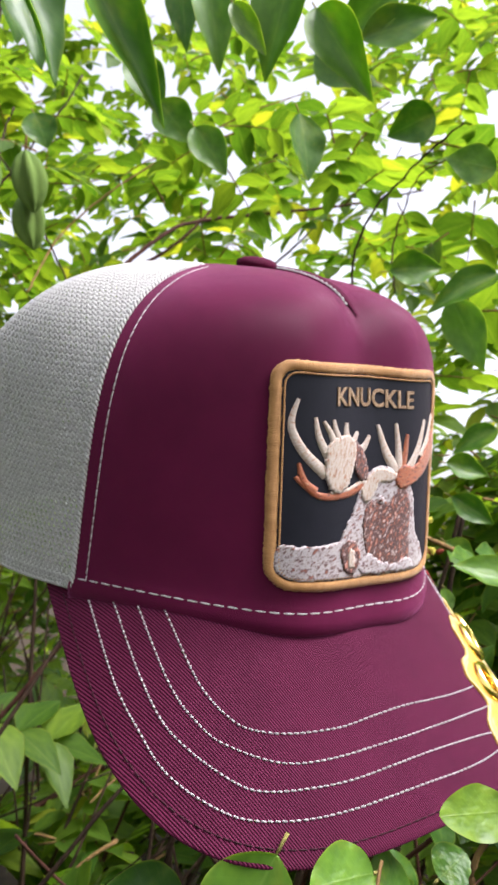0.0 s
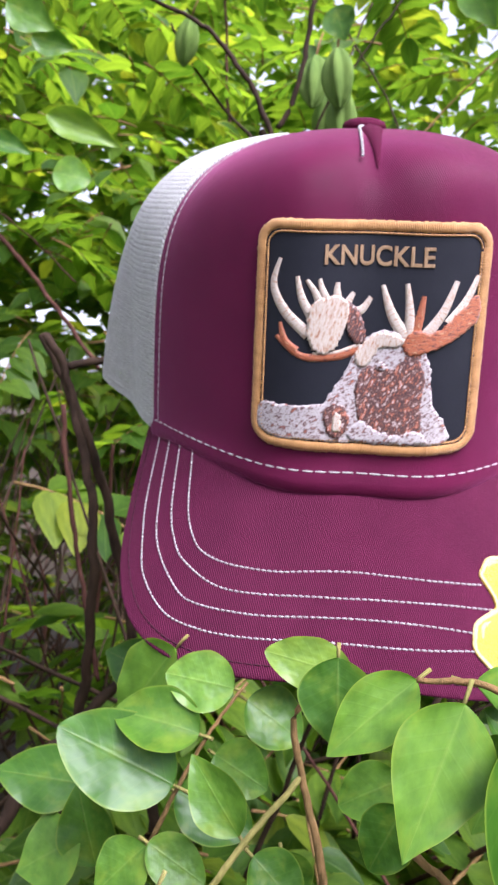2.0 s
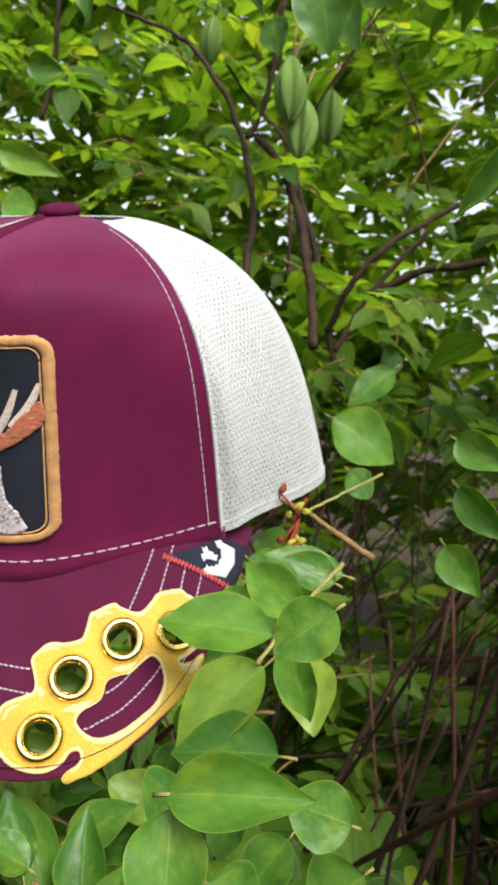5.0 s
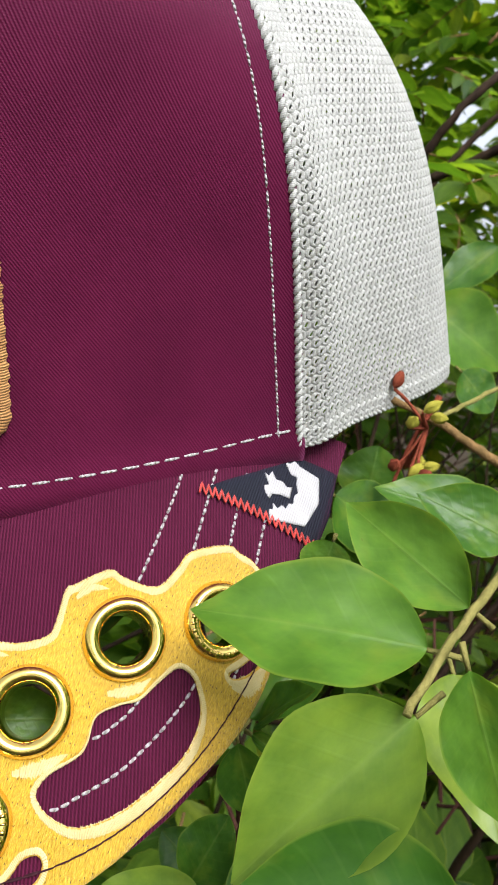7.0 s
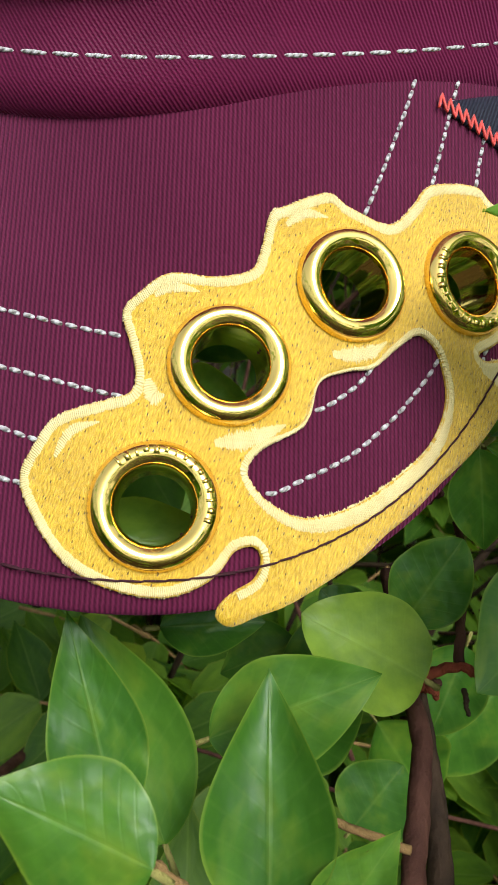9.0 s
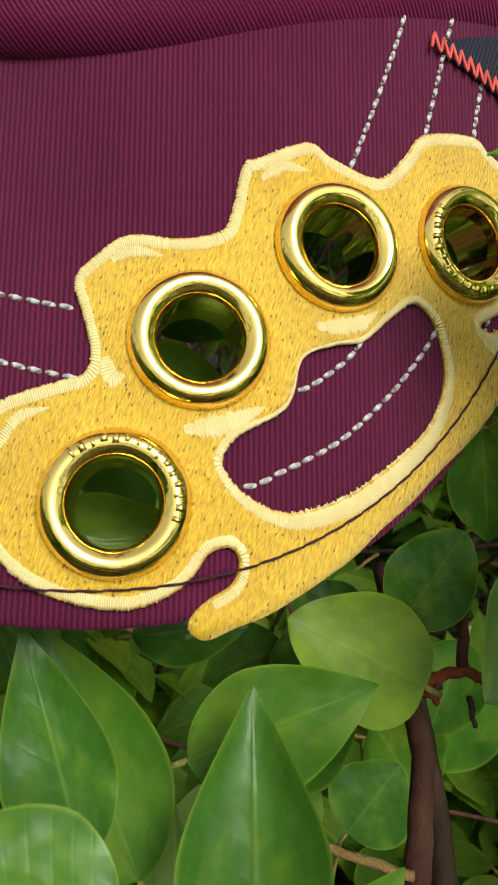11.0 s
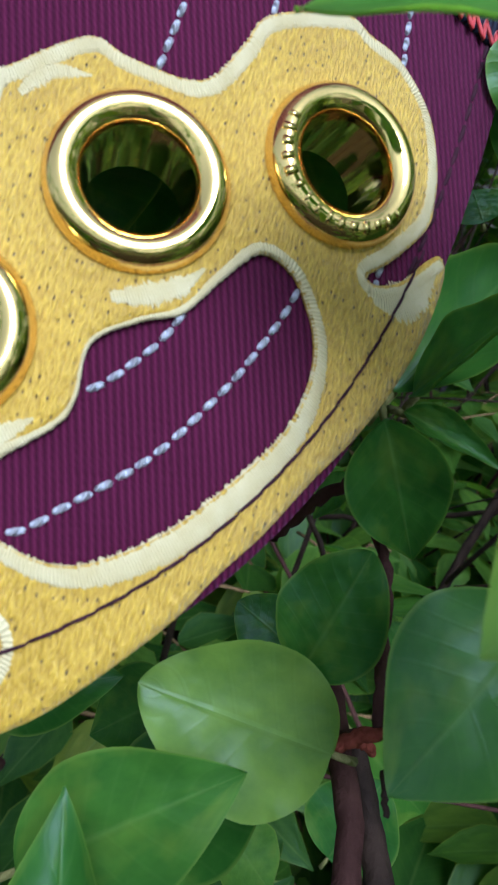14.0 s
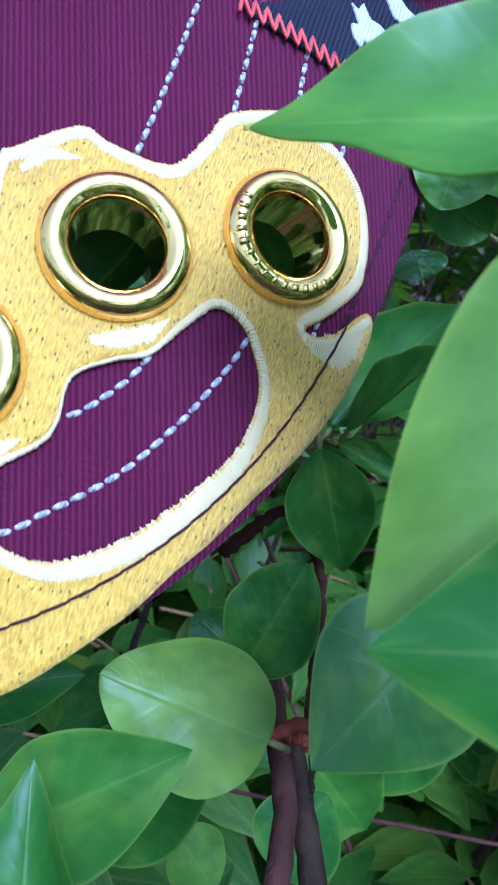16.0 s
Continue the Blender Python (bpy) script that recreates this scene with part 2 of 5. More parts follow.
CREAM_SATIN = thread("cream_satin", (0.56, 0.43, 0.17), (0.68, 0.56, 0.28), 0.24, "X", 0.6, 0.5, 0.15, 0.32)
TAN_EDGE = thread("tan_edge_thread", (0.3, 0.14, 0.04), (0.52, 0.27, 0.09), 0.5, "X", 0.65, 0.5, 0.2, 0.8)
TAN_LETTER = thread("tan_letter_thread", (0.3, 0.175, 0.085), (0.43, 0.28, 0.15), 0.3, "X", 0.6, 0.6)
TAG_WHITE = thread("white_weave", (0.4, 0.39, 0.42), (0.5, 0.49, 0.52), 0.4, "X", 0.6, 0.15)
CHARCOAL = twill("charcoal_cloth", (0.009, 0.01, 0.015), (0.015, 0.016, 0.022), 0.3, 0.55, 0.02, 0.15, 0.16)
NAVY = twill("black_tape", (0.012, 0.014, 0.022), (0.02, 0.023, 0.034), 0.45, 0.55, 0.05)
RED_THREAD = thread("red_thread", (0.42, 0.028, 0.022), (0.55, 0.045, 0.035), 3.0, "X", 0.5, 0.1)
FUR = fleck("brown_rust_threads", [(0.46, 0.4, 0.39), (0.3, 0.2, 0.18), (0.09, 0.03, 0.025), (0.03, 0.011, 0.011), (0.15, 0.05, 0.035), (0.36, 0.1, 0.045), (0.44, 0.36, 0.34)], 0.36, (2.0, 1.0, 1), 0.6, 28)
GREY_FUR = fleck("grey_white_threads", [(0.05, 0.02, 0.02), (0.17, 0.1, 0.095), (0.36, 0.32, 0.32), (0.42, 0.39, 0.39), (0.27, 0.22, 0.22), (0.09, 0.038, 0.034), (0.32, 0.09, 0.045)], 0.34, (2.0, 1.0, 1), 0.6, 55)
CREAM_RUST = fleck("cream_rust_threads", [(0.24, 0.09, 0.04), (0.36, 0.24, 0.17), (0.42, 0.35, 0.29), (0.45, 0.39, 0.34), (0.38, 0.29, 0.22), (0.3, 0.12, 0.055)], 0.42, (2.4, 0.7, 1), 0.6, 10)
RUST = fleck("rust_threads", [(0.05, 0.014, 0.01), (0.19, 0.045, 0.02), (0.38, 0.1, 0.03), (0.2, 0.05, 0.02), (0.46, 0.24, 0.12)], 0.5, (0.8, 2.4, 1))
GOLD = metal("polished_gold", (0.9, 0.64, 0.18), 0.08)
LEAF_NEAR = leaf_skin("leaf_near", (0.062, 0.178, 0.017), (0.15, 0.31, 0.036), (0.25, 0.35, 0.048), False, 0.38, 0.5)
LEAF_FAR = leaf_skin("leaf_far", (0.045, 0.12, 0.012), (0.15, 0.265, 0.025), (0.28, 0.33, 0.03), True, 0.5, 0.62)
BARK = bark("dark_bark", (0.012, 0.007, 0.004), (0.05, 0.029, 0.017))
BARK_RED = bark("red_brown_bark", (0.03, 0.01, 0.007), (0.085, 0.036, 0.024))
TWIG = bark("green_brown_twig", (0.13, 0.085, 0.03), (0.26, 0.15, 0.06), 400)
TWIG_GREEN = bark("green_twig", (0.16, 0.15, 0.04), (0.3, 0.26, 0.08), 400)
POD = bark("green_pod", (0.05, 0.10, 0.018), (0.13, 0.2, 0.04), 60)
SOIL = bark("dark_soil", (0.016, 0.012, 0.006), (0.06, 0.042, 0.022), 18)
BUD = bark("yellow_bud", (0.2, 0.2, 0.02), (0.4, 0.34, 0.05), 300)
RED_STALK = bark("red_stalk", (0.13, 0.025, 0.012), (0.26, 0.06, 0.03), 400)


# ---- mesh helpers ----
def mesh_object(name, verts, faces, mat, parent=None, label="", uvs=None, smooth=True):
    me = bpy.data.meshes.new(name)
    me.from_pydata([tuple(map(float, v)) for v in verts], [], [tuple(map(int, f)) for f in faces])
    if uvs is not None:
        layer = me.uv_layers.new(name="UVMap")
        idx = np.empty(len(me.loops), dtype=np.int32)
        me.loops.foreach_get("vertex_index", idx)
        layer.data.foreach_set("uv", np.asarray(uvs, dtype=np.float32)[idx].ravel())
    me.materials.append(mat)
    if smooth:
        me.polygons.foreach_set("use_smooth", np.ones(len(me.polygons), dtype=bool))
    me.update()
    ob = new(name, me)
    if parent:
        ob.parent = parent
    if label:
        tagged(ob, label)
    return ob


def grid_faces(nu, nv, base=0, closed=False):
    out = []
    for i in range(nu if closed else nu - 1):
        for j in range(nv - 1):
            a, b = base + i * nv + j, base + ((i + 1) % nu) * nv + j
            out.append((a, b, b + 1, a + 1))
    return out


def empty(name, matrix=None, label="", category="", group="", kind=""):
    ob = new(name)
    if matrix is not None:
        ob.matrix_world = matrix
    return tagged(ob, label, category, group, kind)


def unit(v):
    return v / np.maximum(np.linalg.norm(v, axis=-1, keepdims=True), 1e-12)


def smooth_line(points, n, closed=False):
    """Points evenly spaced along a Catmull-Rom curve through the given ones."""
    p = np.asarray(points, float)
    k = len(p)
    u = np.linspace(0, k if closed else k - 1, 24 * k, endpoint=not closed)
    i = np.floor(u).astype(int)
    if not closed:
        i = np.minimum(i, k - 2)
    f = (u - i)[:, None]
    g = (lambda j: p[j % k]) if closed else (lambda j: p[np.clip(j, 0, k - 1)])
    a, b, c, d = g(i - 1), g(i), g(i + 1), g(i + 2)
    q = 0.5 * (2 * b + (c - a) * f + (2 * a - 5 * b + 4 * c - d) * f**2 + (3 * b - a - 3 * c + d) * f**3)
    return even(q, n, closed)


def even(q, n, closed=False):
    q = np.asarray(q, float)
    if closed:
        q = np.vstack([q, q[:1]])
    s = np.r_[0, np.cumsum(np.linalg.norm(np.diff(q, axis=0), axis=1))]
    t = np.linspace(0, s[-1], n, endpoint=not closed)
    return np.stack([np.interp(t, s, q[:, k]) for k in range(q.shape[1])], 1)


def tube(points, radii, sides=8, wobble=0.0):
    """Verts and faces of a round tube along points, with closed ends."""
    p = np.asarray(points, float)
    n = len(p)
    r = np.interp(np.linspace(0, 1, n), np.linspace(0, 1, len(radii)), radii)
    if wobble:
        r = r * (1 + wobble * np.random.uniform(-1, 1, n))
    t = unit(np.gradient(p, axis=0))
    up = np.array([0.3, 0.2, 0.93])
    x = unit(np.cross(t, up))
    y = np.cross(x, t)
    a = np.arange(sides) * 2 * np.pi / sides
    v = p[:, None] + r[:, None, None] * (np.cos(a)[None, :, None] * x[:, None] + np.sin(a)[None, :, None] * y[:, None])
    v = np.vstack([v.reshape(-1, 3), p[:1], p[-1:]])
    f = []
    for i in range(n - 1):
        for j in range(sides):
            k = (j + 1) % sides
            f.append((i * sides + j, i * sides + k, (i + 1) * sides + k, (i + 1) * sides + j))
    for j in range(sides):
        k = (j + 1) % sides
        f.append((n * sides, k, j))
        f.append((n * sides + 1, (n - 1) * sides + j, (n - 1) * sides + k))
    return v, f


def inside(poly, x, y):
    poly = np.asarray(poly)
    c = np.zeros(x.shape, bool)
    for (x0, y0), (x1, y1) in zip(poly, np.roll(poly, -1, 0)):
        hit = (y0 > y) != (y1 > y)
        c ^= hit & (x < (x1 - x0) * (y - y0) / (y1 - y0 + 1e-15) + x0)
    return c


def sheet(outline, holes, discs, cell, mapper, lift, drop):
    """A sheet of cloth in a plan outline, with holes, laid on a surface by mapper(x, y, offset); its edge turns down."""
    outline, lines = np.asarray(outline), [np.asarray(o) for o in (outline, *holes)]
    lo, hi = outline.min(0) - cell, outline.max(0) + cell
    xs, ys = np.arange(lo[0], hi[0] + cell, cell), np.arange(lo[1], hi[1] + cell, cell)
    gx, gy = np.meshgrid(xs, ys, indexing="ij")
    rims = np.vstack([smooth_free(o, cell * 0.25) for o in lines])
    q = np.stack([gx.ravel(), gy.ravel()], 1)
    for a in range(0, len(q), 400):
        d = np.linalg.norm(q[a : a + 400, None] - rims[None], axis=2)
        k = d.argmin(1)
        near = d[np.arange(len(k)), k] < 0.55 * cell
        q[a : a + 400][near] = rims[k[near]]
    gx, gy = q[:, 0].reshape(gx.shape), q[:, 1].reshape(gx.shape)
    cx = (gx[:-1, :-1] + gx[1:, 1:] + gx[1:, :-1] + gx[:-1, 1:]) / 4
    cy = (gy[:-1, :-1] + gy[1:, 1:] + gy[1:, :-1] + gy[:-1, 1:]) / 4
    keep = inside(outline, cx, cy)
    for h in holes:
        keep &= ~inside(h, cx, cy)
    for dx, dy, dr in discs:
        keep &= np.linalg.norm(mapper(cx, cy, 0.0) - mapper(np.array([dx]), np.array([dy]), 0.0), axis=-1) > dr / 100
    ny = len(ys)
    quads = [(i * ny + j, (i + 1) * ny + j, (i + 1) * ny + j + 1, i * ny + j + 1) for i, j in zip(*np.nonzero(keep))]
    used = sorted({v for f in quads for v in f})
    at = {v: k for k, v in enumerate(used)}
    faces = [tuple(at[v] for v in f) for f in quads]
    plan = q[used]
    top = mapper(plan[:, 0], plan[:, 1], lift)
    count = {}
    for f in faces:
        for a, b in zip(f, f[1:] + f[:1]):
            count[(a, b)] = 1
    rim = [(a, b) for a, b in count if (b, a) not in count]
    for k in {a for e in rim for a in e}:
        d = np.linalg.norm(rims - plan[k], axis=1)
        if d.min() < 1.5 * cell:
            plan[k] = rims[d.argmin()]
    top = mapper(plan[:, 0], plan[:, 1], lift)
    low = mapper(plan[:, 0], plan[:, 1], drop)
    n = len(plan)
    faces += [(b, a, a + n, b + n) for a, b in rim]
    return np.vstack([top, low]), faces, np.vstack([plan, plan]) * 10


def smooth_free(o, step):
    o = np.vstack([o, o[:1]])
    n = max(int(np.linalg.norm(np.diff(o, axis=0), axis=1).sum() / step), 8)
    return even(o, n)


def ribbon(line, widths, height, mapper, closed=False, inset=0.0, rows=7, ragged=0.0):
    """A raised, rounded band along a plan line, laid on a surface by mapper."""
    p = np.asarray(line, float)
    n = len(p)
    t = unit(np.roll(p, -1, 0) - np.roll(p, 1, 0)) if closed else unit(np.gradient(p, axis=0))
    side = np.stack([-t[:, 1], t[:, 0]], 1)
    w = np.interp(np.linspace(0, 1, n), np.linspace(0, 1, len(widths)), widths) * (1 + ragged * np.random.uniform(-1, 1, n))
    a = np.linspace(-1, 1, rows)
    plan = p[:, None] + side[:, None] * (np.reshape(inset, (-1, 1, 1)) + a[None, :, None] * w[:, None, None] / 2)
    z = height * np.sqrt(np.maximum(1 - a**2, 0))
    z[0] = z[-1] = -0.02
    off = np.repeat(z[None], n, 0) * (np.ones((n, 1)) if closed else np.minimum(1, w[:, None] / max(widths)) ** 0.5)
    v = mapper(plan[..., 0].ravel(), plan[..., 1].ravel(), off.ravel())
    s = np.r_[0, np.cumsum(np.linalg.norm(np.diff(p, axis=0), axis=1))]
    uvs = np.stack([np.repeat(s, rows) * 10, np.tile(a, n) * 1.5], 1)
    return v, grid_faces(n, rows, 0, closed), uvs


# ---- the cap: shape (centimetres, in the cap's own frame: x across, y back, z up) ----
CAP = Matrix(((0.785754, -0.592349, 0.178082, 0.021205), (0.616913, 0.729644, -0.295023, 0.262153), (0.044820, 0.341676, 0.938748, 1.189111), (0, 0, 0, 1)))
TOP = np.array([0.0, 4.18, 10.69])
FRONT = [(0, -4.9, -0.3, 0.29, 15.8), (3.2, -4.2, -0.3, 0.2, 15.8), (7.55, 0.2, -0.2, 0.062, 5.3)]
RIGHT = np.array(FRONT + [(8.66, 1.7, -0.1, -0.03, 2.4), (9.82, 7.43, -0.45, 0.218, 4.05), (0, 7.1, 1.18, 0.069, 2.89)])
LEFT = np.array(FRONT + [(9.55, 4.14, -0.47, 0.022, 6.06), (11.26, 7.29, 0.34, 0.177, 1.97), (0, 7.1, 1.18, 0.069, 2.89)])


def stations(s, u):
    n = len(s)
    i = np.clip(np.floor(u).astype(int), 0, n - 2)
    f = (u - i)[:, None]

    def g(k):
        q = s[np.clip(np.where(k < 0, -k, np.where(k > n - 1, 2 * (n - 1) - k, k)), 0, n - 1)].copy()
        q[(k < 0) | (k > n - 1), 0] *= -1
        return q

    a, b, c, d = g(i - 1), g(i), g(i + 1), g(i + 2)
    return 0.5 * (2 * b + (c - a) * f + (2 * a - 5 * b + 4 * c - d) * f**2 + (3 * b - a - 3 * c + d) * f**3)


UU = np.linspace(0, 5, 600)
ARC = {}
for key, rows in ((1, RIGHT), (-1, LEFT)):
    xy = stations(rows, UU)[:, :2]
    ARC[key] = np.r_[0, np.cumsum(np.linalg.norm(np.diff(xy, axis=0), axis=1))]
SEAM = float(np.interp(2.0, UU, ARC[1]))


def crown_raw(s, h):
    s, h = np.broadcast_arrays(np.asarray(s, float), np.asarray(h, float))
    out = np.empty(s.shape + (3,))
    for key, rows in ((1, RIGHT), (-1, LEFT)):
        m = (s >= 0) if key == 1 else (s < 0)
        if not m.any():
            continue
        st = stations(rows, np.interp(np.abs(s[m]), ARC[key], UU))
        hh = h[m]
        hc = np.clip(hh, 0, 1)
        r = (1 - st[:, 3] * hc) * np.maximum(1 - hc ** np.maximum(st[:, 4], 1.5), 0) ** (1 / 2.4)
        out[m] = np.stack([key * st[:, 0] * r, TOP[1] + (st[:, 1] - TOP[1]) * r, st[:, 2] + (TOP[2] - st[:, 2]) * hh], 1)
    return out


def crown(s, h, off=0.0):
    """A point of the crown in metres: s along the base from the front's middle, h from brim to button, off outwards (all cm)."""
    s, h = np.broadcast_arrays(np.asarray(s, float), np.asarray(h, float))
    p = crown_raw(s, h)
    e = 0.02
    ha, hb = np.minimum(h + 0.004, 0.9985), np.minimum(h - 0.004, 0.9905)
    n = unit(np.cross(crown_raw(s + e, np.minimum(h, 0.99)) - crown_raw(s - e, np.minimum(h, 0.99)), crown_raw(s, ha) - crown_raw(s, hb)))
    return (p + n * np.asarray(off)[..., None]) / 100 if np.ndim(off) else (p + n * off) / 100


def narrow(h):
    """How far the crown has drawn in at a height, for widths that stay the same up the crown."""
    h = np.maximum(h, 0)
    return np.maximum((1 - 0.06 * h) * np.maximum(1 - h**4.67, 0) ** (1 / 2.4), 0.3)


def brim_z(x, y):
    return 3.68845 + 0.81587 * y - 0.08051 * x * x + 0.00303 * y * y - 0.00376 * x * x * y


def brim(x, y, off=0.0):
    x, y = np.asarray(x, float), np.asarray(y, float)
    n = unit(np.stack([0.16102 * x + 0.00752 * x * y, -0.81587 - 0.00606 * y + 0.00376 * x * x, np.ones_like(x)], -1))
    p = np.stack([x, y, brim_z(x, y)], -1)
    return (p + n * (np.asarray(off)[..., None] if np.ndim(off) else off)) / 100


def round_u(ax, ay, power, back, n, shift=0.2):
    """The U of the brim's edge or of a row of stitches: half a superellipse with straight ends that run back."""
    a = np.linspace(-math.pi / 2, math.pi / 2, 400)
    x = ax * np.sign(a) * np.abs(np.sin(a)) ** (2 / power)
    y = -ay * np.cos(a) ** (2 / power)
    q = np.stack([x, y], 1)
    q = np.vstack([[[-ax, back]], q, [[ax, back]]]) + np.array([shift, 0])
    return even(q, n)


cap = empty("trucker_cap", CAP, "maroon trucker cap with cream mesh back resting on the shrub", "cap")

# front panel, with a rolled band above the brim
ns, nh = 121, 70
hh = 1 - (1 - np.linspace(0, 1, nh)) ** 2.0
hh = np.r_[-0.035, -0.02, hh]
nh = len(hh)
ss = np.linspace(-1, 1, ns)
H = np.repeat(hh[None], ns, 0)
edge = SEAM + 0.62 / narrow(np.clip(H, 0, 1))
S = ss[:, None] * edge


def front_surface(a, h, off=0.0):
    """The front panel: the crown with a rolled fold above the brim, a swelling beside it and a dent under the pleat."""
    z = h * 11.0
    sag = -0.05 * (a / SEAM) ** 2 * np.exp(-((np.maximum(h, 0) / 0.12) ** 2))
    roll = 0.09 * np.exp(-(((z - 0.28) / 0.3) ** 2)) - 0.05 * np.exp(-(((z - 0.55) / 0.1) ** 2))
    swell = 0.15 * (1 - np.clip(np.abs(a) / SEAM, 0, 1) ** 2) * np.exp(-((z / 0.9) ** 2))
    dent = -0.16 * np.exp(-((a / 0.7) ** 2)) * np.exp(-(((h - 0.9) / 0.07) ** 2))
    tuck = np.where(h < -0.03, -0.45, np.where(h < -0.01, -0.1, 0.0))
    return crown(a, h + sag, roll + swell + dent + tuck + off)


outer, inner = front_surface(S, H), front_surface(S, H, -0.12)
uvs = np.stack([S * 10 * narrow(np.clip(H, 0, 1)), H * 110], -1).reshape(-1, 2)
n = ns * nh
faces = grid_faces(ns, nh) + [tuple(reversed([k + n for k in f])) for f in grid_faces(ns, nh)]
for i in range(ns - 1):
    faces.append((i * nh, i * nh + n, (i + 1) * nh + n, (i + 1) * nh))
for j in range(nh - 1):
    faces.append((j, j + 1, j + 1 + n, j + n))
    e = (ns - 1) * nh
    faces.append((e + j, e + j + n, e + j + 1 + n, e + j + 1))
mesh_object("front_panel", np.vstack([outer.reshape(-1, 3), inner.reshape(-1, 3)]), faces, MAROON_FRONT, cap, "smooth maroon foam front panel", np.vstack([uvs, uvs]) @ np.array(((0.82, -0.57), (0.57, 0.82))))


# mesh sides and back: knitted cells round small holes
def mesh_panel(sign):
    edge_of = lambda h: SEAM + 0.46 / narrow(h)  # noqa: E731
    full = ARC[sign][-1]
    hs = np.linspace(-0.03, 0.985, 300)
    mid = crown_raw(np.full(300, sign * (SEAM + 4.0)), hs)
    rise = np.r_[0, np.cumsum(np.linalg.norm(np.diff(mid, axis=0), axis=1))]
    row_h, cell_w = 0.21, 0.215
    rows = int(rise[-1] / row_h)
    ang = np.arange(6) * math.pi / 3 + math.pi / 6
    ring = np.stack([np.cos(ang), np.sin(ang)], 1)
    verts, cells = [], 0
    for k in range(rows):
        b = (k + 0.5) * row_h
        h = float(np.interp(b, rise, hs))
        sg = np.linspace(edge_of(h), full, 260)
        line = crown_raw(sign * sg, np.full(260, h))
        arc = np.r_[0, np.cumsum(np.linalg.norm(np.diff(line, axis=0), axis=1))]
        centres = np.arange(cell_w * (0.5 + 0.5 * (k % 2)), arc[-1], cell_w)
        lean = np.random.uniform(-0.1, 0.1, len(centres))[:, None] + 0.5
        m = len(centres)
        if not m:
            continue
        for scale_x, scale_y, lift, tip in ((0.127, 0.144, -0.014, 0.0), (0.08, 0.102, 0.026, 0.6), (0.025, 0.05, -0.002, 1.0)):
            ox = centres[:, None] + ring[None, :, 0] * scale_x + ring[None, :, 1] * scale_y * lean * tip
            oy = b + ring[None, :, 1] * scale_y + 0 * ox
            s = np.interp(ox, arc, sg)
            fold = 0.012 / (1 + np.exp((ox - 0.58) / 0.02)) + 0.02 / (1 + np.exp((oy - 0.45) / 0.02))
            groove = -0.02 * np.exp(-(((ox - 0.62) / 0.05) ** 2)) - 0.03 * np.exp(-(((oy - 0.5) / 0.05) ** 2))
            v = crown(sign * s, np.interp(oy, rise, hs), lift + fold + groove)
            verts.append((k, v))
        cells += m
    # weave the rings of each row into faces
    pts, faces, base = [], [], 0
    for i in range(0, len(verts), 3):
        a, b2, c = (verts[i + j][1] for j in range(3))
        m = a.shape[0]
        pts.append(np.stack([a, b2, c], 1).reshape(-1, 3))
        for q in range(m):
            o = base + q * 18
            for j in range(6):
                k2 = (j + 1) % 6
                f1, f2 = (o + j, o + k2, o + 6 + k2, o + 6 + j), (o + 6 + j, o + 6 + k2, o + 12 + k2, o + 12 + j)
                faces += [f1, f2] if sign > 0 else [f1[::-1], f2[::-1]]
        base += m * 18
    pts = np.vstack(pts)
    ob = mesh_object("mesh_panel", pts, faces, CREAM_MESH, cap, "cream knitted mesh side of the cap", pts[:, [1, 2]] * 1000)
    tagged(ob, kind="stuff")
    # doubled hem along the bottom
    sq = sign * np.linspace(SEAM + 0.45, full, 120)
    hb = np.array([-0.042, -0.038, -0.022, -0.005, 0.012, 0.016])
    lf = np.array([-0.14, -0.055, -0.055, -0.055, -0.06, -0.15])
    v = crown(np.repeat(sq[:, None], 6, 1), np.repeat(hb[None], 120, 0), np.repeat(lf[None], 120, 0)).reshape(-1, 3)
    u = np.stack([np.repeat(np.abs(sq) * 10, 6), np.tile(hb * 110, 120)], 1)
    fs = grid_faces(120, 6)
    mesh_object("bottom_hem", v, fs if sign > 0 else [f[::-1] for f in fs], CREAM_MESH, cap, "", u)


mesh_panel(1)
mesh_panel(-1)

# brim: a curved stiff sheet with a rounded edge and four holes
HOLES = [(5.0, -7.81), (5.21, -6.135), (6.18, -4.41), (7.49, -3.04)]
nu, steps = 241, 66
out_line = round_u(8.45, 9.65, 2.8, 2.1, nu, 0.15)
jx = np.linspace(-7.75, 7.75, 400)
in_line = even(np.stack([jx, -4.9 + 0.051 * np.abs(jx) ** 2.3 + 0.45], 1), nu)
ws = np.linspace(0, 1, steps) ** 0.9
plan = in_line[:, None] + ws[None, :, None] * (out_line - in_line)[:, None]
top = brim(plan[..., 0], plan[..., 1], 0.0)
out_dir = unit(out_line - in_line)
rim = np.stack([brim(out_line[:, 0] + out_dir[:, 0] * dx, out_line[:, 1] + out_dir[:, 1] * dx, dz) for dx, dz in ((0.03, -0.02), (0.04, -0.045), (0.04, -0.075), (0.01, -0.1))], 1)
low = brim(plan[:, ::-1, 0], plan[:, ::-1, 1], -0.11)
allv = np.concatenate([top, rim, low], 1)
allp = np.concatenate([plan, np.repeat(out_line[:, None], 4, 1), plan[:, ::-1]], 1)
rows_all = allv.shape[1]
cen = (allp[:-1, :-1] + allp[1:, 1:]) / 2
open_hole = np.zeros(cen.shape[:2], bool)
for hx, hy in HOLES:
    open_hole |= np.linalg.norm(brim(cen[..., 0], cen[..., 1]) - brim(np.array([hx]), np.array([hy])), axis=-1) < 0.0052
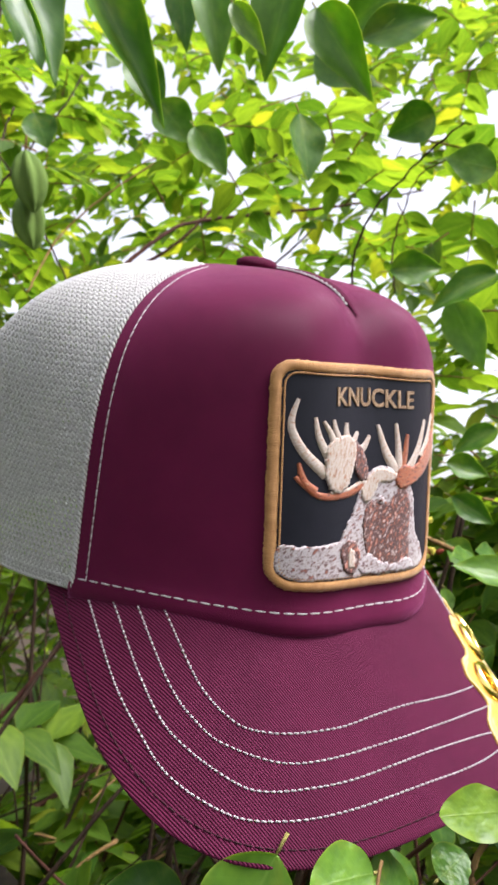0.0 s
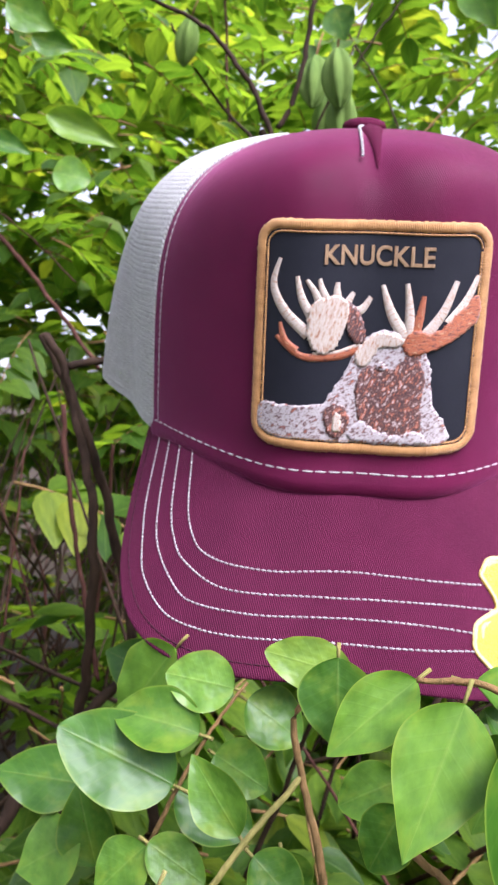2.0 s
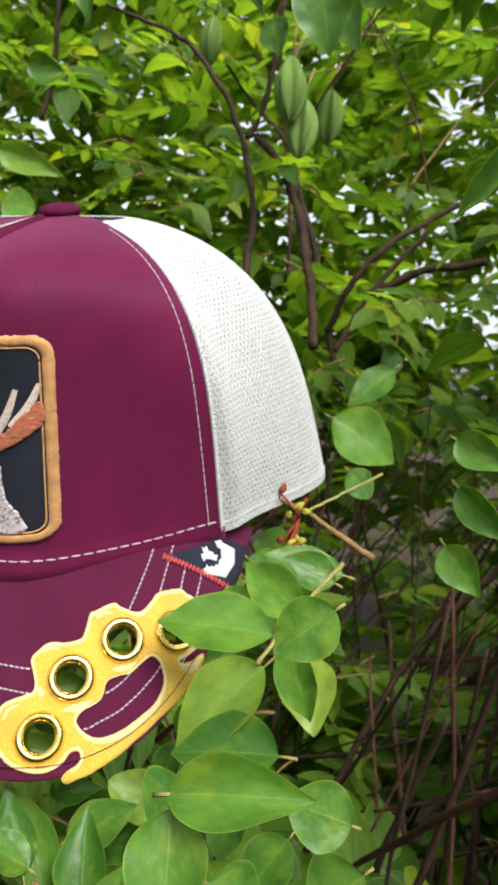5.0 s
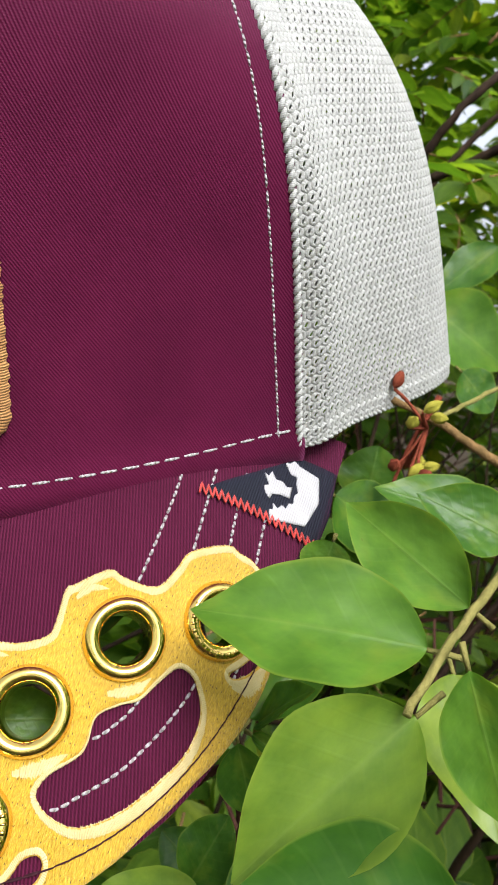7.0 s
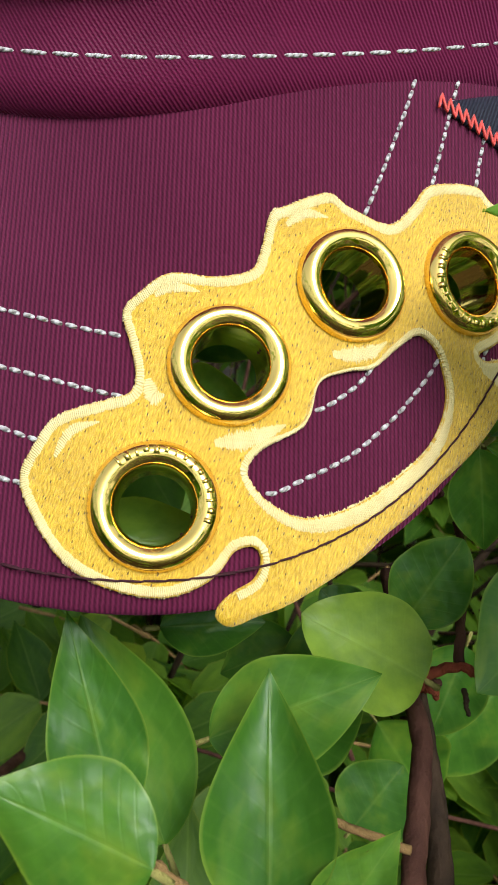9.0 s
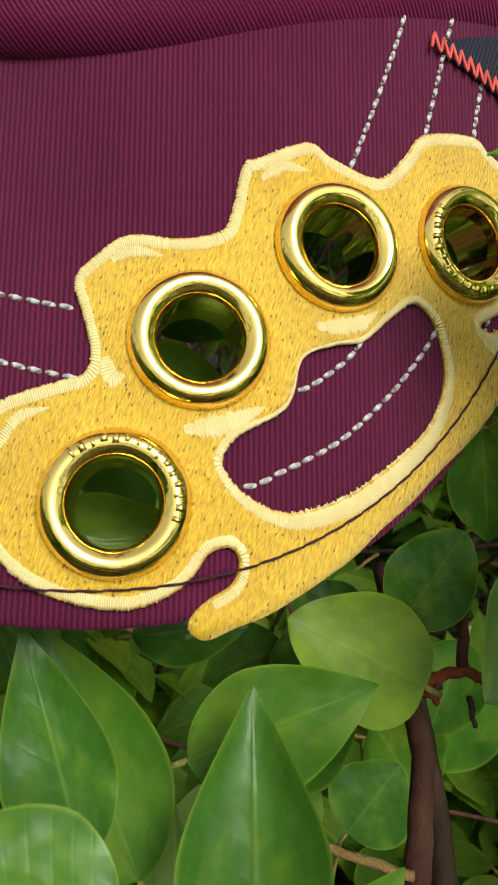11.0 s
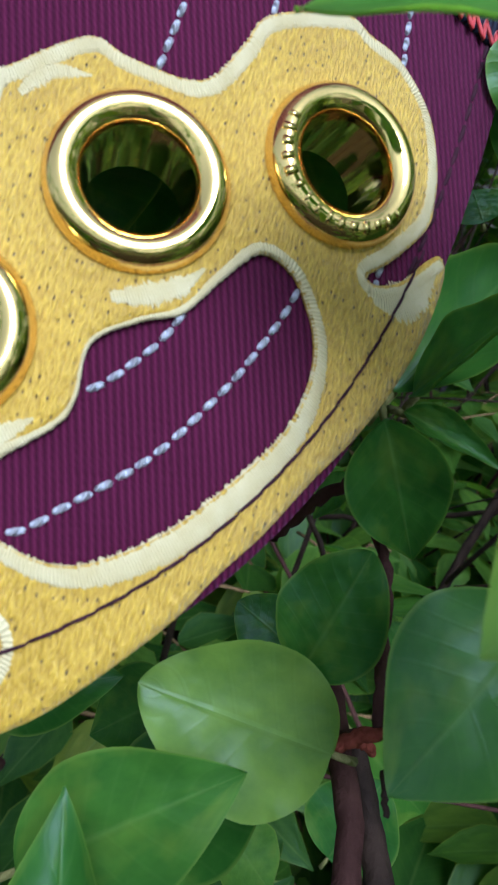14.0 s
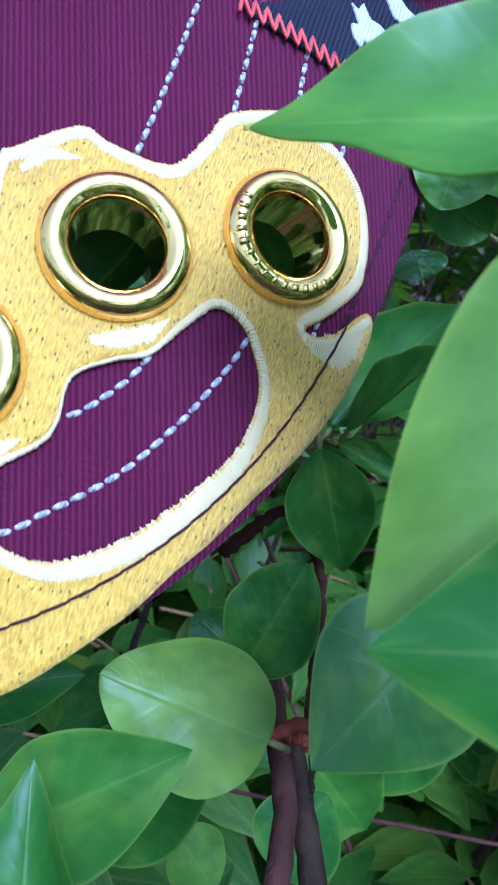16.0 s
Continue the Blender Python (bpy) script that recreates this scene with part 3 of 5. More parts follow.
fs = [f for f in grid_faces(nu, rows_all) if not open_hole[f[0] // rows_all, f[0] % rows_all]]
weave = np.array(((math.cos(radians(22)), -math.sin(radians(22))), (math.sin(radians(22)), math.cos(radians(22)))))
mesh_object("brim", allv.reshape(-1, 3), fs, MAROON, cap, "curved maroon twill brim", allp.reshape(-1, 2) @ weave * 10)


# outline of the gold embroidery on the brim, and its slot
KNUCKLES = [(6.12, -8.02), (6.27, -7.8), (6.28, -7.6), (6.16, -7.53), (5.98, -7.69), (5.9, -7.95), (5.78, -8.17), (5.5, -8.46), (5.12, -8.65), (4.65, -8.76), (4.22, -8.73), (3.78, -8.53),
            (3.5, -8.28), (3.52, -7.9), (3.63, -7.59), (4.06, -7.21), (4.29, -7.0), (4.27, -6.8), (4.08, -6.57), (3.87, -6.33), (3.97, -6.05), (4.2, -5.71), (4.7, -5.44), (5.05, -5.12), (5.08, -4.86),
            (5.03, -4.44), (5.16, -4.24), (5.55, -3.75), (5.8, -3.69), (6.0, -3.62), (6.28, -3.49), (6.44, -3.3), (6.57, -2.9), (6.68, -2.53), (7.2, -1.92), (7.42, -1.85), (7.7, -1.75)]
KNUCKLES += [(8.02, -1.85), (8.2, -2.15), (8.27, -2.5), (8.25, -2.8), (8.06, -3.3), (7.9, -3.62), (8.02, -3.58), (8.2, -3.33), (8.4, -2.86)]
RIM_END = len(KNUCKLES)
KNUCKLES += [(8.5, -2.95), (8.47, -3.5), (8.36, -4.1), (8.17, -4.75), (7.91, -5.4), (7.7, -5.95), (7.48, -6.41), (7.24, -6.94), (6.75, -7.72), (6.42, -8.1), (6.2, -8.34), (6.03, -8.35), (6.02, -8.22)]
SLOT = [(5.79, -6.92), (5.86, -6.65), (6.16, -6.22), (6.23, -5.98), (6.21, -5.6), (6.46, -5.26), (6.73, -4.98), (6.91, -4.57), (7.11, -4.18), (7.36, -4.1), (7.54, -4.22), (7.68, -4.43), (7.72, -4.76), (7.64, -5.22), (7.38, -5.82), (7.07, -6.38), (6.74, -6.78), (6.46, -6.99), (6.13, -7.06), (5.9, -7.02)]
outline, slot = smooth_line(KNUCKLES, 520, True), smooth_line(SLOT, 800, True)
inner_rim = smooth_line(KNUCKLES[:RIM_END], 1700)


# stitches
def stitch_row(name, pos, nrm, mat, pitch, length, width, label="", height=0.5, clear=None, slant=0.16):
    """Single stitches along a line of places and normals (metres)."""
    s = np.r_[0, np.cumsum(np.linalg.norm(np.diff(pos, axis=0), axis=1))]
    at = np.arange(pitch * 0.5, s[-1], pitch)
    get = lambda t, q: np.stack([np.interp(t, s, q[:, k]) for k in range(3)], 1)  # noqa: E731
    verts, faces, uvs = [], [], []
    prof = [(-0.5, 0.25, -0.3), (-0.38, 0.8, 0.15), (0.0, 1.0, 0.5), (0.38, 0.8, 0.15), (0.5, 0.25, -0.3)]
    for t in at:
        t = t + random.uniform(-0.04, 0.04) * pitch
        if clear is not None and not clear(get(np.array([t]), pos)[0] * 100):
            continue
        base = len(verts)
        for k, (a, w, z) in enumerate(prof):
            c, nn = get(np.array([t + a * length]), pos)[0], unit(get(np.array([t]), nrm))[0]
            d = unit(get(np.array([t + 0.1 * length]), pos) - get(np.array([t - 0.1 * length]), pos))[0]
            x = np.cross(d, nn)
            skew = x * width * slant * a
            for b, up in ((-0.5, -0.25), (-0.36, 0.55), (0, 1.0), (0.36, 0.55), (0.5, -0.25)):
                verts.append(c + skew + x * b * w * width + nn * width * height * (z + up * w))
                uvs.append(((t + a * length) * 1000, b * width * 1000))
        for i in range(4):
            for j in range(4):
                p = base + i * 5 + j
                faces.append((p, p + 5, p + 6, p + 1))
    return tagged(mesh_object(name, verts, faces, mat, cap, label, uvs), kind="stuff")


def along_brim(name, line, mat, pitch, length, width, lift=0.0, label=""):
    p = brim(line[:, 0], line[:, 1], lift)
    nrm = unit(brim(line[:, 0], line[:, 1], lift + 1.0) - p)
    stitch_row(name, p, nrm, mat, pitch, length, width, label, 0.5, off_gold)


def off_gold(p):
    x, y = np.array([p[0]]), np.array([p[1]])
    return bool(~inside(outline, x, y)[0] | inside(slot, x, y)[0])


def under_crown(line):
    """The part of a brim line that shows in front of the crown."""
    return line[line[:, 1] < -4.9 + 0.051 * np.abs(line[:, 0]) ** 2.3 + 0.12]


BRIM_ROWS = (
    [(-7.5, 0.5), (-7.45, 0.1), (-7.41, -2.42), (-7.22, -3.9), (-6.82, -5.55), (-5.8, -7.15), (-4.6, -8.0), (-3.2, -8.5), (-1.5, -8.74), (0.67, -8.79), (2.2, -8.64), (3.4, -8.36), (4.6, -8.05), (5.6, -7.75), (6.7, -7.1), (7.58, -5.8), (7.95, -4.3), (8.0, -3.0), (7.86, -2.2), (7.76, -1.74), (7.7, -1.32), (7.6, -0.4)],
    [(-6.95, -0.2), (-6.89, -0.7), (-6.79, -3.06), (-6.5, -4.75), (-5.6, -6.47), (-4.7, -7.33), (-2.95, -7.99), (-1.09, -8.2), (1.27, -8.16), (3.3, -7.93), (4.3, -7.7), (5.2, -7.42), (6.05, -7.02), (6.4, -6.62), (6.81, -6.03), (7.08, -5.45), (7.27, -4.93), (7.46, -4.16), (7.5, -3.2), (7.36, -2.3), (7.24, -1.84), (7.15, -1.2), (7.1, -0.5)],
    [(-6.37, -1.0), (-6.34, -1.5), (-6.19, -3.74), (-5.85, -5.0), (-5.32, -5.93), (-4.15, -7.0), (-2.66, -7.53), (-0.75, -7.73), (0.6, -7.71), (1.82, -7.6), (3.1, -7.37), (4.2, -7.08), (5.4, -6.58), (6.2, -5.97), (6.53, -5.5), (6.73, -5.0), (6.85, -4.2), (6.8, -3.2), (6.71, -2.45), (6.65, -1.7), (6.6, -1.0)],
    [(-5.74, -1.7), (-5.7, -2.4), (-5.5, -4.25), (-5.1, -5.36), (-4.62, -5.98), (-3.7, -6.56), (-2.4, -6.98), (-1.2, -7.08), (0.5, -7.08), (1.3, -7.06), (2.56, -6.91), (4.05, -6.5), (5.2, -5.75), (5.9, -4.7), (6.06, -3.55), (6.1, -2.1), (6.08, -1.5)],
)
for row in BRIM_ROWS:
    along_brim("brim_stitching", under_crown(smooth_line(row, 700)), WHITE_THREAD, 0.00185, 0.00162, 0.00064, 0.0, "row of white stitches round the brim")
edge_line = round_u(8.19, 9.39, 2.8, 1.0, 600)
along_brim("edge_stitching", under_crown(edge_line), MAROON_THREAD, 0.0028, 0.0026, 0.0005, 0.0)


def along_crown(name, s, h, mat, pitch, length, width, lift=0.0, label="", slant=0.16):
    p = crown(s, h, lift)
    nrm = unit(crown(s, h, np.asarray(lift) + 0.5) - p)
    stitch_row(name, p, nrm, mat, pitch, length, width, label, 0.5, None, slant)


q = np.linspace(-1, 1, 400)
bq = q * (SEAM + 0.35)
bh = np.interp(q, (-1, -0.65, -0.2, 0.1, 0.45, 0.75, 1), (0.05, 0.046, 0.052, 0.056, 0.047, 0.045, 0.058))
bh = np.convolve(np.pad(bh, 30, mode="edge"), np.ones(61) / 61, "valid")
bp = front_surface(bq, bh, 0.01)
stitch_row("base_stitching", bp, unit(front_surface(bq, bh, 0.5) - bp), WHITE_THREAD, 0.0043, 0.0039, 0.00062, "row of long white stitches above the brim")
hs = np.r_[np.linspace(-0.03, 0.9, 200), np.linspace(0.905, 0.975, 40)]
for sign in (1, -1):
    along_crown("seam_stitching", sign * np.full_like(hs, SEAM), hs, WHITE_THREAD, 0.0029, 0.0028, 0.0005, 0.0, "row of white stitches up the panel seam")
    along_crown("edge_braid", sign * (SEAM + 0.5 / narrow(hs)), hs, CREAM_MESH, 0.00175, 0.0026, 0.0014, 0.0, "braided cream edge of the mesh", sign * 0.7)
    hem_s = sign * np.linspace(SEAM + 0.5, ARC[sign][-1], 400)
    along_crown("hem_braid", hem_s, np.full(400, -0.029), CREAM_MESH, 0.00175, 0.0026, 0.0013, -0.02, "braided cream hem of the mesh", 0.7)

# pleat from the button down to its slit, with one bar of white stitches
hp = 1 - np.geomspace(0.0012, 0.115, 40)
sp = np.linspace(-0.2, 0.2, 40)
pl = []
for k, (off, lift) in enumerate(((-0.34, -0.05), (-0.25, 0.1), (0.0, 0.17), (0.25, 0.12), (0.36, -0.05))):
    w = np.interp(np.arange(40), (0, 20, 39), (0.8, 1.0, 0.08))
    pl.append(crown(sp + off * w / np.maximum(narrow(hp), 0.3), hp, lift * np.interp(np.arange(40), (0, 24, 39), (1, 0.9, 0.0)) - 0.1 * np.exp(-(((hp - 0.9) / 0.05) ** 2))))
pl = np.stack(pl, 1).reshape(-1, 3)
mesh_object("pleat", pl, grid_faces(40, 5), MAROON_FOLD, cap, "folded pleat below the button", np.stack([np.repeat(np.arange(40), 5), np.tile(np.arange(5), 40)], 1) * 1.5)
hs2 = 1 - np.geomspace(0.002, 0.1, 80)
along_crown("pleat_stitching", -0.75 / np.maximum(narrow(hs2), 0.3) * 0.45 + 0 * hs2, hs2, WHITE_THREAD, 0.0026, 0.0024, 0.001, 0.06)

# cloth-covered button
ang = np.linspace(0, 2 * math.pi, 28, endpoint=False)
prof = [(0.62, -0.08), (0.8, 0.06), (0.84, 0.2), (0.76, 0.34), (0.55, 0.44), (0.28, 0.49), (0.02, 0.5)]
bv = np.array([[(TOP[0] - 0.1 + r * np.cos(a)) / 100, (TOP[1] + r * np.sin(a)) / 100, (TOP[2] - 0.05 + z) / 100] for a in ang for r, z in prof])
mesh_object("button", bv, grid_faces(28, 7, 0, True), MAROON_FOLD, cap, "cloth-covered maroon top button", bv[:, :2] * 1000)


# square embroidered patch
def patch(a, b, off):
    """A place on the patch: a across and b up from its middle (cm)."""
    a, b = np.asarray(a, float) + 0.15, np.asarray(b, float)
    h = (4.38 + 0.975 * b + 0.3) / 11.0
    s = a / (1 - 0.22 * h)
    for _ in range(6):
        s = s + (a - crown_raw(s, h)[..., 0]) / (1 - 0.22 * h)
    return crown(s, h, np.asarray(off) + 0.08 if np.ndim(off) else off + 0.08)


def rounded_square(half, r, n):
    q = []
    for cx, cy, a0 in ((1, 1, 0), (-1, 1, 90), (-1, -1, 180), (1, -1, 270)):
        for k in range(9):
            a = radians(a0 + 90 * k / 8)
            q.append((cx * (half - r) + r * math.cos(a), cy * (half - r) + r * math.sin(a)))
    return even(q, n, True)


v, f, u = sheet(rounded_square(3.5, 0.6, 240), [], [], 0.14, patch, 0.05, -0.14)
patch_ob = mesh_object("patch", v, f, CHARCOAL, cap, "square charcoal embroidered patch with tan edge", u)
v, f, u = ribbon(rounded_square(3.38, 0.55, 620), [0.37], 0.115, patch, True, 0.0, 7, 0.11)
mesh_object("patch_border", v, f, TAN_EDGE, patch_ob, "tan overlocked patch border", u)
inner_line = rounded_square(3.17, 0.42, 400)
p_in = patch(inner_line[:, 0], inner_line[:, 1], 0.06)
n_in = unit(patch(inner_line[:, 0], inner_line[:, 1], 0.6) - p_in)
stitch_row("patch_stitching", p_in, n_in, TAN_EDGE, 0.0011, 0.0015, 0.0007).parent = patch_ob

# the word on the patch
font = bpy.data.curves.new("lettering", "FONT")
font.body, font.size, font.extrude, font.bevel_depth = "KNUCKLE", 1.0, 0.012, 0.008
font.align_x = "CENTER"
font.space_character = 1.02
font.offset = 0.012
tmp = new("lettering_curve", font)
me = bpy.data.meshes.new_from_object(tmp.evaluated_get(bpy.context.evaluated_depsgraph_get()))
bpy.data.objects.remove(tmp)
co = np.empty(len(me.vertices) * 3)
me.vertices.foreach_get("co", co)
co = co.reshape(-1, 3)
wide, tall = np.ptp(co[:, 0]), co[:, 1].max()
lx, ly = (co[:, 0] - co[:, 0].mean()) / wide * 3.28 + 0.13, co[:, 1] / tall * 0.58 + 2.24
# thicken the strokes a little by lifting the edge and keep the letters proud of the cloth
pv = patch(lx, ly, 0.07 + co[:, 2] * 1.0)
poly = [tuple(p.vertices) for p in me.polygons]
bpy.data.meshes.remove(me)
mesh_object("lettering", pv, poly, TAN_LETTER, patch_ob, "tan embroidered word KNUCKLE", np.stack([lx, ly], 1) * 10, False)


# plain raised shapes of thread on the patch
def stroke(points, w0, w1, mat, height=0.045):
    line = smooth_line(points, 26)
    v, f, u = ribbon(line, [w0, (w0 * 0.6 + w1 * 0.4), w1], height, lambda x, y, o: patch(x, y, np.asarray(o) + 0.06))
    mesh_object("thread_shape", v, f, mat, patch_ob, "", u)


def blot(points, mat, lift):
    v, f, u = sheet(smooth_line(points, 160, True) + np.random.normal(0, 0.022, (160, 2)), [], [], 0.07, patch, lift, 0.04)
    mesh_object("thread_shape", v, f, mat, patch_ob, "", u)


blot([(-3.2, -2.22), (-2.39, -2.15), (-1.35, -2.03), (-1.15, -1.7), (-0.75, -1.15), (-0.43, -0.45), (0.0, 0.07), (0.48, 0.32), (1.18, 0.12), (1.65, -0.26), (1.92, -0.93), (2.01, -1.91), (2.4, -2.5), (2.5, -3.15), (0.95, -3.2), (-1.72, -3.2), (-3.12, -3.12)], GREY_FUR, 0.1)
blot([(-0.35, -1.45), (-0.05, -0.85), (0.45, -0.75), (0.83, -0.85), (1.3, -0.3), (1.55, -0.55), (1.75, -1.2), (1.65, -1.95), (1.75, -2.5), (1.5, -2.9), (0.95, -3.1), (0.3, -3.05), (-0.1, -2.7), (-0.25, -2.2)], FUR, 0.115)
blot([(-0.1, -2.5), (0.3, -2.75), (0.95, -2.9), (1.6, -2.75), (1.9, -3.12), (0.95, -3.17), (-0.2, -3.15), (-0.5, -2.95)], GREY_FUR, 0.125)
blot([(0.3, -0.85), (0.36, -0.68), (0.5, -0.66), (0.58, -0.8), (0.5, -0.95), (0.36, -0.97)], GREY_FUR, 0.13)
blot([(0.4, -0.83), (0.44, -0.76), (0.49, -0.8), (0.47, -0.87)], FUR, 0.14)
blot([(-0.39, -0.4), (0.0, 0.05), (0.49, 0.26), (1.09, 0.05), (0.85, -0.2), (0.4, -0.22), (0.2, -0.5), (-0.1, -0.85), (-0.35, -0.8)], CREAM_RUST, 0.13)
blot([(-1.28, -2.35), (-1.05, -2.05), (-0.66, -2.08), (-0.46, -2.5), (-0.66, -3.02), (-1.08, -2.98)], FUR, 0.13)
blot([(-1.02, -2.5), (-0.86, -2.28), (-0.7, -2.5), (-0.76, -2.85), (-0.94, -2.85)], CREAM_RUST, 0.14)
blot([(-1.9, 0.7), (-1.75, 1.05), (-1.36, 1.26), (-0.98, 1.28), (-0.68, 0.95), (-0.78, 0.3), (-1.04, -0.3), (-1.55, -0.48), (-1.87, -0.05)], CREAM_RUST, 0.13)
blot([(-0.72, 1.1), (-0.36, 0.84), (-0.1, 0.06), (-0.4, -0.15), (-0.72, 0.33)], FUR, 0.11)
blot([(1.04, -0.09), (1.37, 0.36), (1.96, 0.3), (2.6, 0.89), (3.15, 1.4), (3.2, 0.68), (2.55, 0.08), (1.6, -0.36), (1.17, -0.4)], RUST, 0.13)
for pts, w0, w1, mat in (
    ([(-1.84, 0.09), (-2.58, 0.76), (-2.96, 1.55), (-2.78, 2.38)], 0.42, 0.1, CREAM_RUST),
    ([(-1.75, 0.59), (-2.1, 1.2), (-2.26, 1.85)], 0.34, 0.12, CREAM_RUST),
    ([(-1.49, 0.9), (-1.72, 1.39), (-1.98, 1.75)], 0.3, 0.12, CREAM_RUST),
    ([(-1.3, 1.05), (-1.52, 1.49), (-1.6, 1.8)], 0.3, 0.12, CREAM_RUST),
    ([(-1.02, 1.1), (-1.07, 1.47), (-1.06, 1.7)], 0.3, 0.14, CREAM_RUST),
    ([(-0.78, 1.0), (-0.66, 1.23), (-0.56, 1.4)], 0.28, 0.14, CREAM_RUST),
    ([(-0.65, 0.8), (-0.28, 0.9), (-0.01, 1.28)], 0.34, 0.14, CREAM_RUST),
    ([(0.5, -0.05), (-0.4, -0.32), (-0.99, -0.52), (-1.91, -0.6), (-2.44, -0.34), (-2.81, -0.01)], 0.4, 0.14, RUST),
    ([(0.45, 0.0), (-0.4, -0.22), (-0.99, -0.42), (-1.7, -0.48)], 0.16, 0.1, CREAM_RUST),
    ([(-2.2, -0.45), (-2.55, -0.14), (-2.72, 0.42)], 0.34, 0.1, RUST),
    ([(1.12, 0.1), (0.66, 0.78), (0.33, 1.65)], 0.44, 0.14, CREAM_RUST),
    ([(1.22, 0.15), (1.16, 0.99), (1.05, 1.73)], 0.36, 0.14, CREAM_RUST),
    ([(1.35, 0.15), (1.48, 0.81), (1.55, 1.38)], 0.34, 0.14, RUST),
    ([(1.67, 0.2), (2.16, 0.93), (2.49, 1.83)], 0.36, 0.16, CREAM_RUST),
    ([(2.33, 0.55), (2.83, 1.24), (3.15, 1.98)], 0.36, 0.16, CREAM_RUST),
):
    stroke(pts, w0, w1, mat)

# gold embroidery on the brim: fill, satin borders and four eyelets
v, f, u = sheet(outline, [slot], [(hx, hy, 0.53) for hx, hy in HOLES], 0.07, brim, 0.07, -0.02)
gold = mesh_object("gold_embroidery", v, f, GOLD_FILL, cap, "gold thread embroidery with four eyelets on the brim", u)
on_gold = lambda x, y, o: brim(x, y, np.asarray(o) + 0.068)  # noqa: E731
v, f, u = ribbon(inner_rim, [0.1, 0.12, 0.13, 0.115, 0.13, 0.12, 0.115, 0.09], 0.014, on_gold, False, -0.055, 7, 0.18)
mesh_object("satin_border", v, f, CREAM_SATIN, gold, "pale satin-stitched border", u)
rim_w = [0.1, 0.05, 0.03, 0.03, 0.05, 0.07, 0.1, 0.12, 0.15, 0.18, 0.19, 0.18, 0.14, 0.1]
v, f, u = ribbon(slot, rim_w, 0.014, on_gold, True, np.interp(np.linspace(0, 1, len(slot)), np.linspace(0, 1, len(rim_w)), rim_w) / 2 - 0.01, 7, 0.18)
mesh_object("satin_border", v, f, CREAM_SATIN, gold, "pale satin-stitched border of the slot", u)
for pts, w0 in (
    ([(4.14, -6.0), (4.28, -5.82), (4.6, -5.68)], 0.15),
    ([(5.24, -4.42), (5.38, -4.16), (5.66, -3.98)], 0.16),
    ([(3.78, -7.95), (3.84, -7.65), (4.1, -7.42)], 0.14),
    ([(5.36, -6.92), (5.71, -6.64), (6.02, -6.26)], 0.24),
    ([(6.24, -5.24), (6.44, -5.08), (6.66, -4.84), (6.78, -4.6)], 0.2),
    ([(4.42, -6.78), (4.54, -6.9), (4.66, -6.82)], 0.24),
    ([(7.92, -3.7), (8.14, -3.64), (8.32, -3.38), (8.42, -2.95)], 0.27),
):
    v, f, u = ribbon(smooth_line(pts, 90), [w0 * 0.4, w0, w0 * 0.8, w0 * 0.1], 0.012, on_gold, False, 0.0, 7, 0.3)
    mesh_object("satin_highlight", v, f, CREAM_SATIN, gold, "", u)
dark_line = edge_line[(edge_line[:, 0] > 3.7) & (edge_line[:, 1] < -2.9)]
p_d = brim(dark_line[:, 0], dark_line[:, 1], 0.09)
n_d = unit(brim(dark_line[:, 0], dark_line[:, 1], 1.0) - p_d)
stitch_row("dark_stitching", p_d, n_d, MAROON_THREAD, 0.0027, 0.003, 0.00032, "maroon stitches across the gold thread", 0.5, None, 0.4).parent = gold

turn_n = 56
for k, (hx, hy) in enumerate(HOLES):
    c = brim(np.array([hx]), np.array([hy]), 0.06)[0]
    nz = unit(brim(np.array([hx]), np.array([hy]), 1.0)[0] - c)
    nx = unit(np.cross((0, 1, 0), nz))
    ny = np.cross(nz, nx)
    prof = [(0.455, -1.0), (0.46, -0.3), (0.465, 0.05), (0.475, 0.1), (0.495, 0.15), (0.52, 0.165), (0.55, 0.19), (0.61, 0.22), (0.68, 0.2), (0.745, 0.13), (0.785, 0.03), (0.77, -0.06), (0.62, -0.08), (0.6, -0.4), (0.72, -0.44), (0.7, -0.5), (0.52, -0.52), (0.5, -1.0), (0.455, -1.0)]
    vs = [(c + (nx * r * math.cos(a) + ny * r * math.sin(a) + nz * z) / 100) for a in np.arange(turn_n) * 2 * math.pi / turn_n for r, z in ((r, max(z, -0.62)) for r, z in prof)]
    g = mesh_object("eyelet", vs, grid_faces(turn_n, len(prof), 0, True), GOLD, gold, "polished gold metal eyelet with an open hole")
    if k in (0, 3):  # raised marks on the flange, as plain bars
        for j in range(15):
            a0 = (2.9 - j * 0.185) if k == 0 else (3.4 + j * 0.2)
            w, r_in, r_out = random.choice((0.028, 0.045, 0.06)), random.uniform(0.585, 0.62), random.uniform(0.68, 0.72)
            bars = []
            for zz in (0.13, 0.21):
                for rr, aa in ((r_in, -w), (r_in, w), (r_out, w * 0.8), (r_out, -w)):
                    dz = zz + 0.026 - (0.026 if rr > 0.65 else 0.0)
                    bars.append(c + (nx * rr * math.cos(a0 + aa) + ny * rr * math.sin(a0 + aa) + nz * dz) / 100)
            mesh_object("raised_mark", bars, [(4, 5, 6, 7), (0, 1, 5, 4), (1, 2, 6, 5), (2, 3, 7, 6), (3, 0, 4, 7)], GOLD, g, "", None, True)

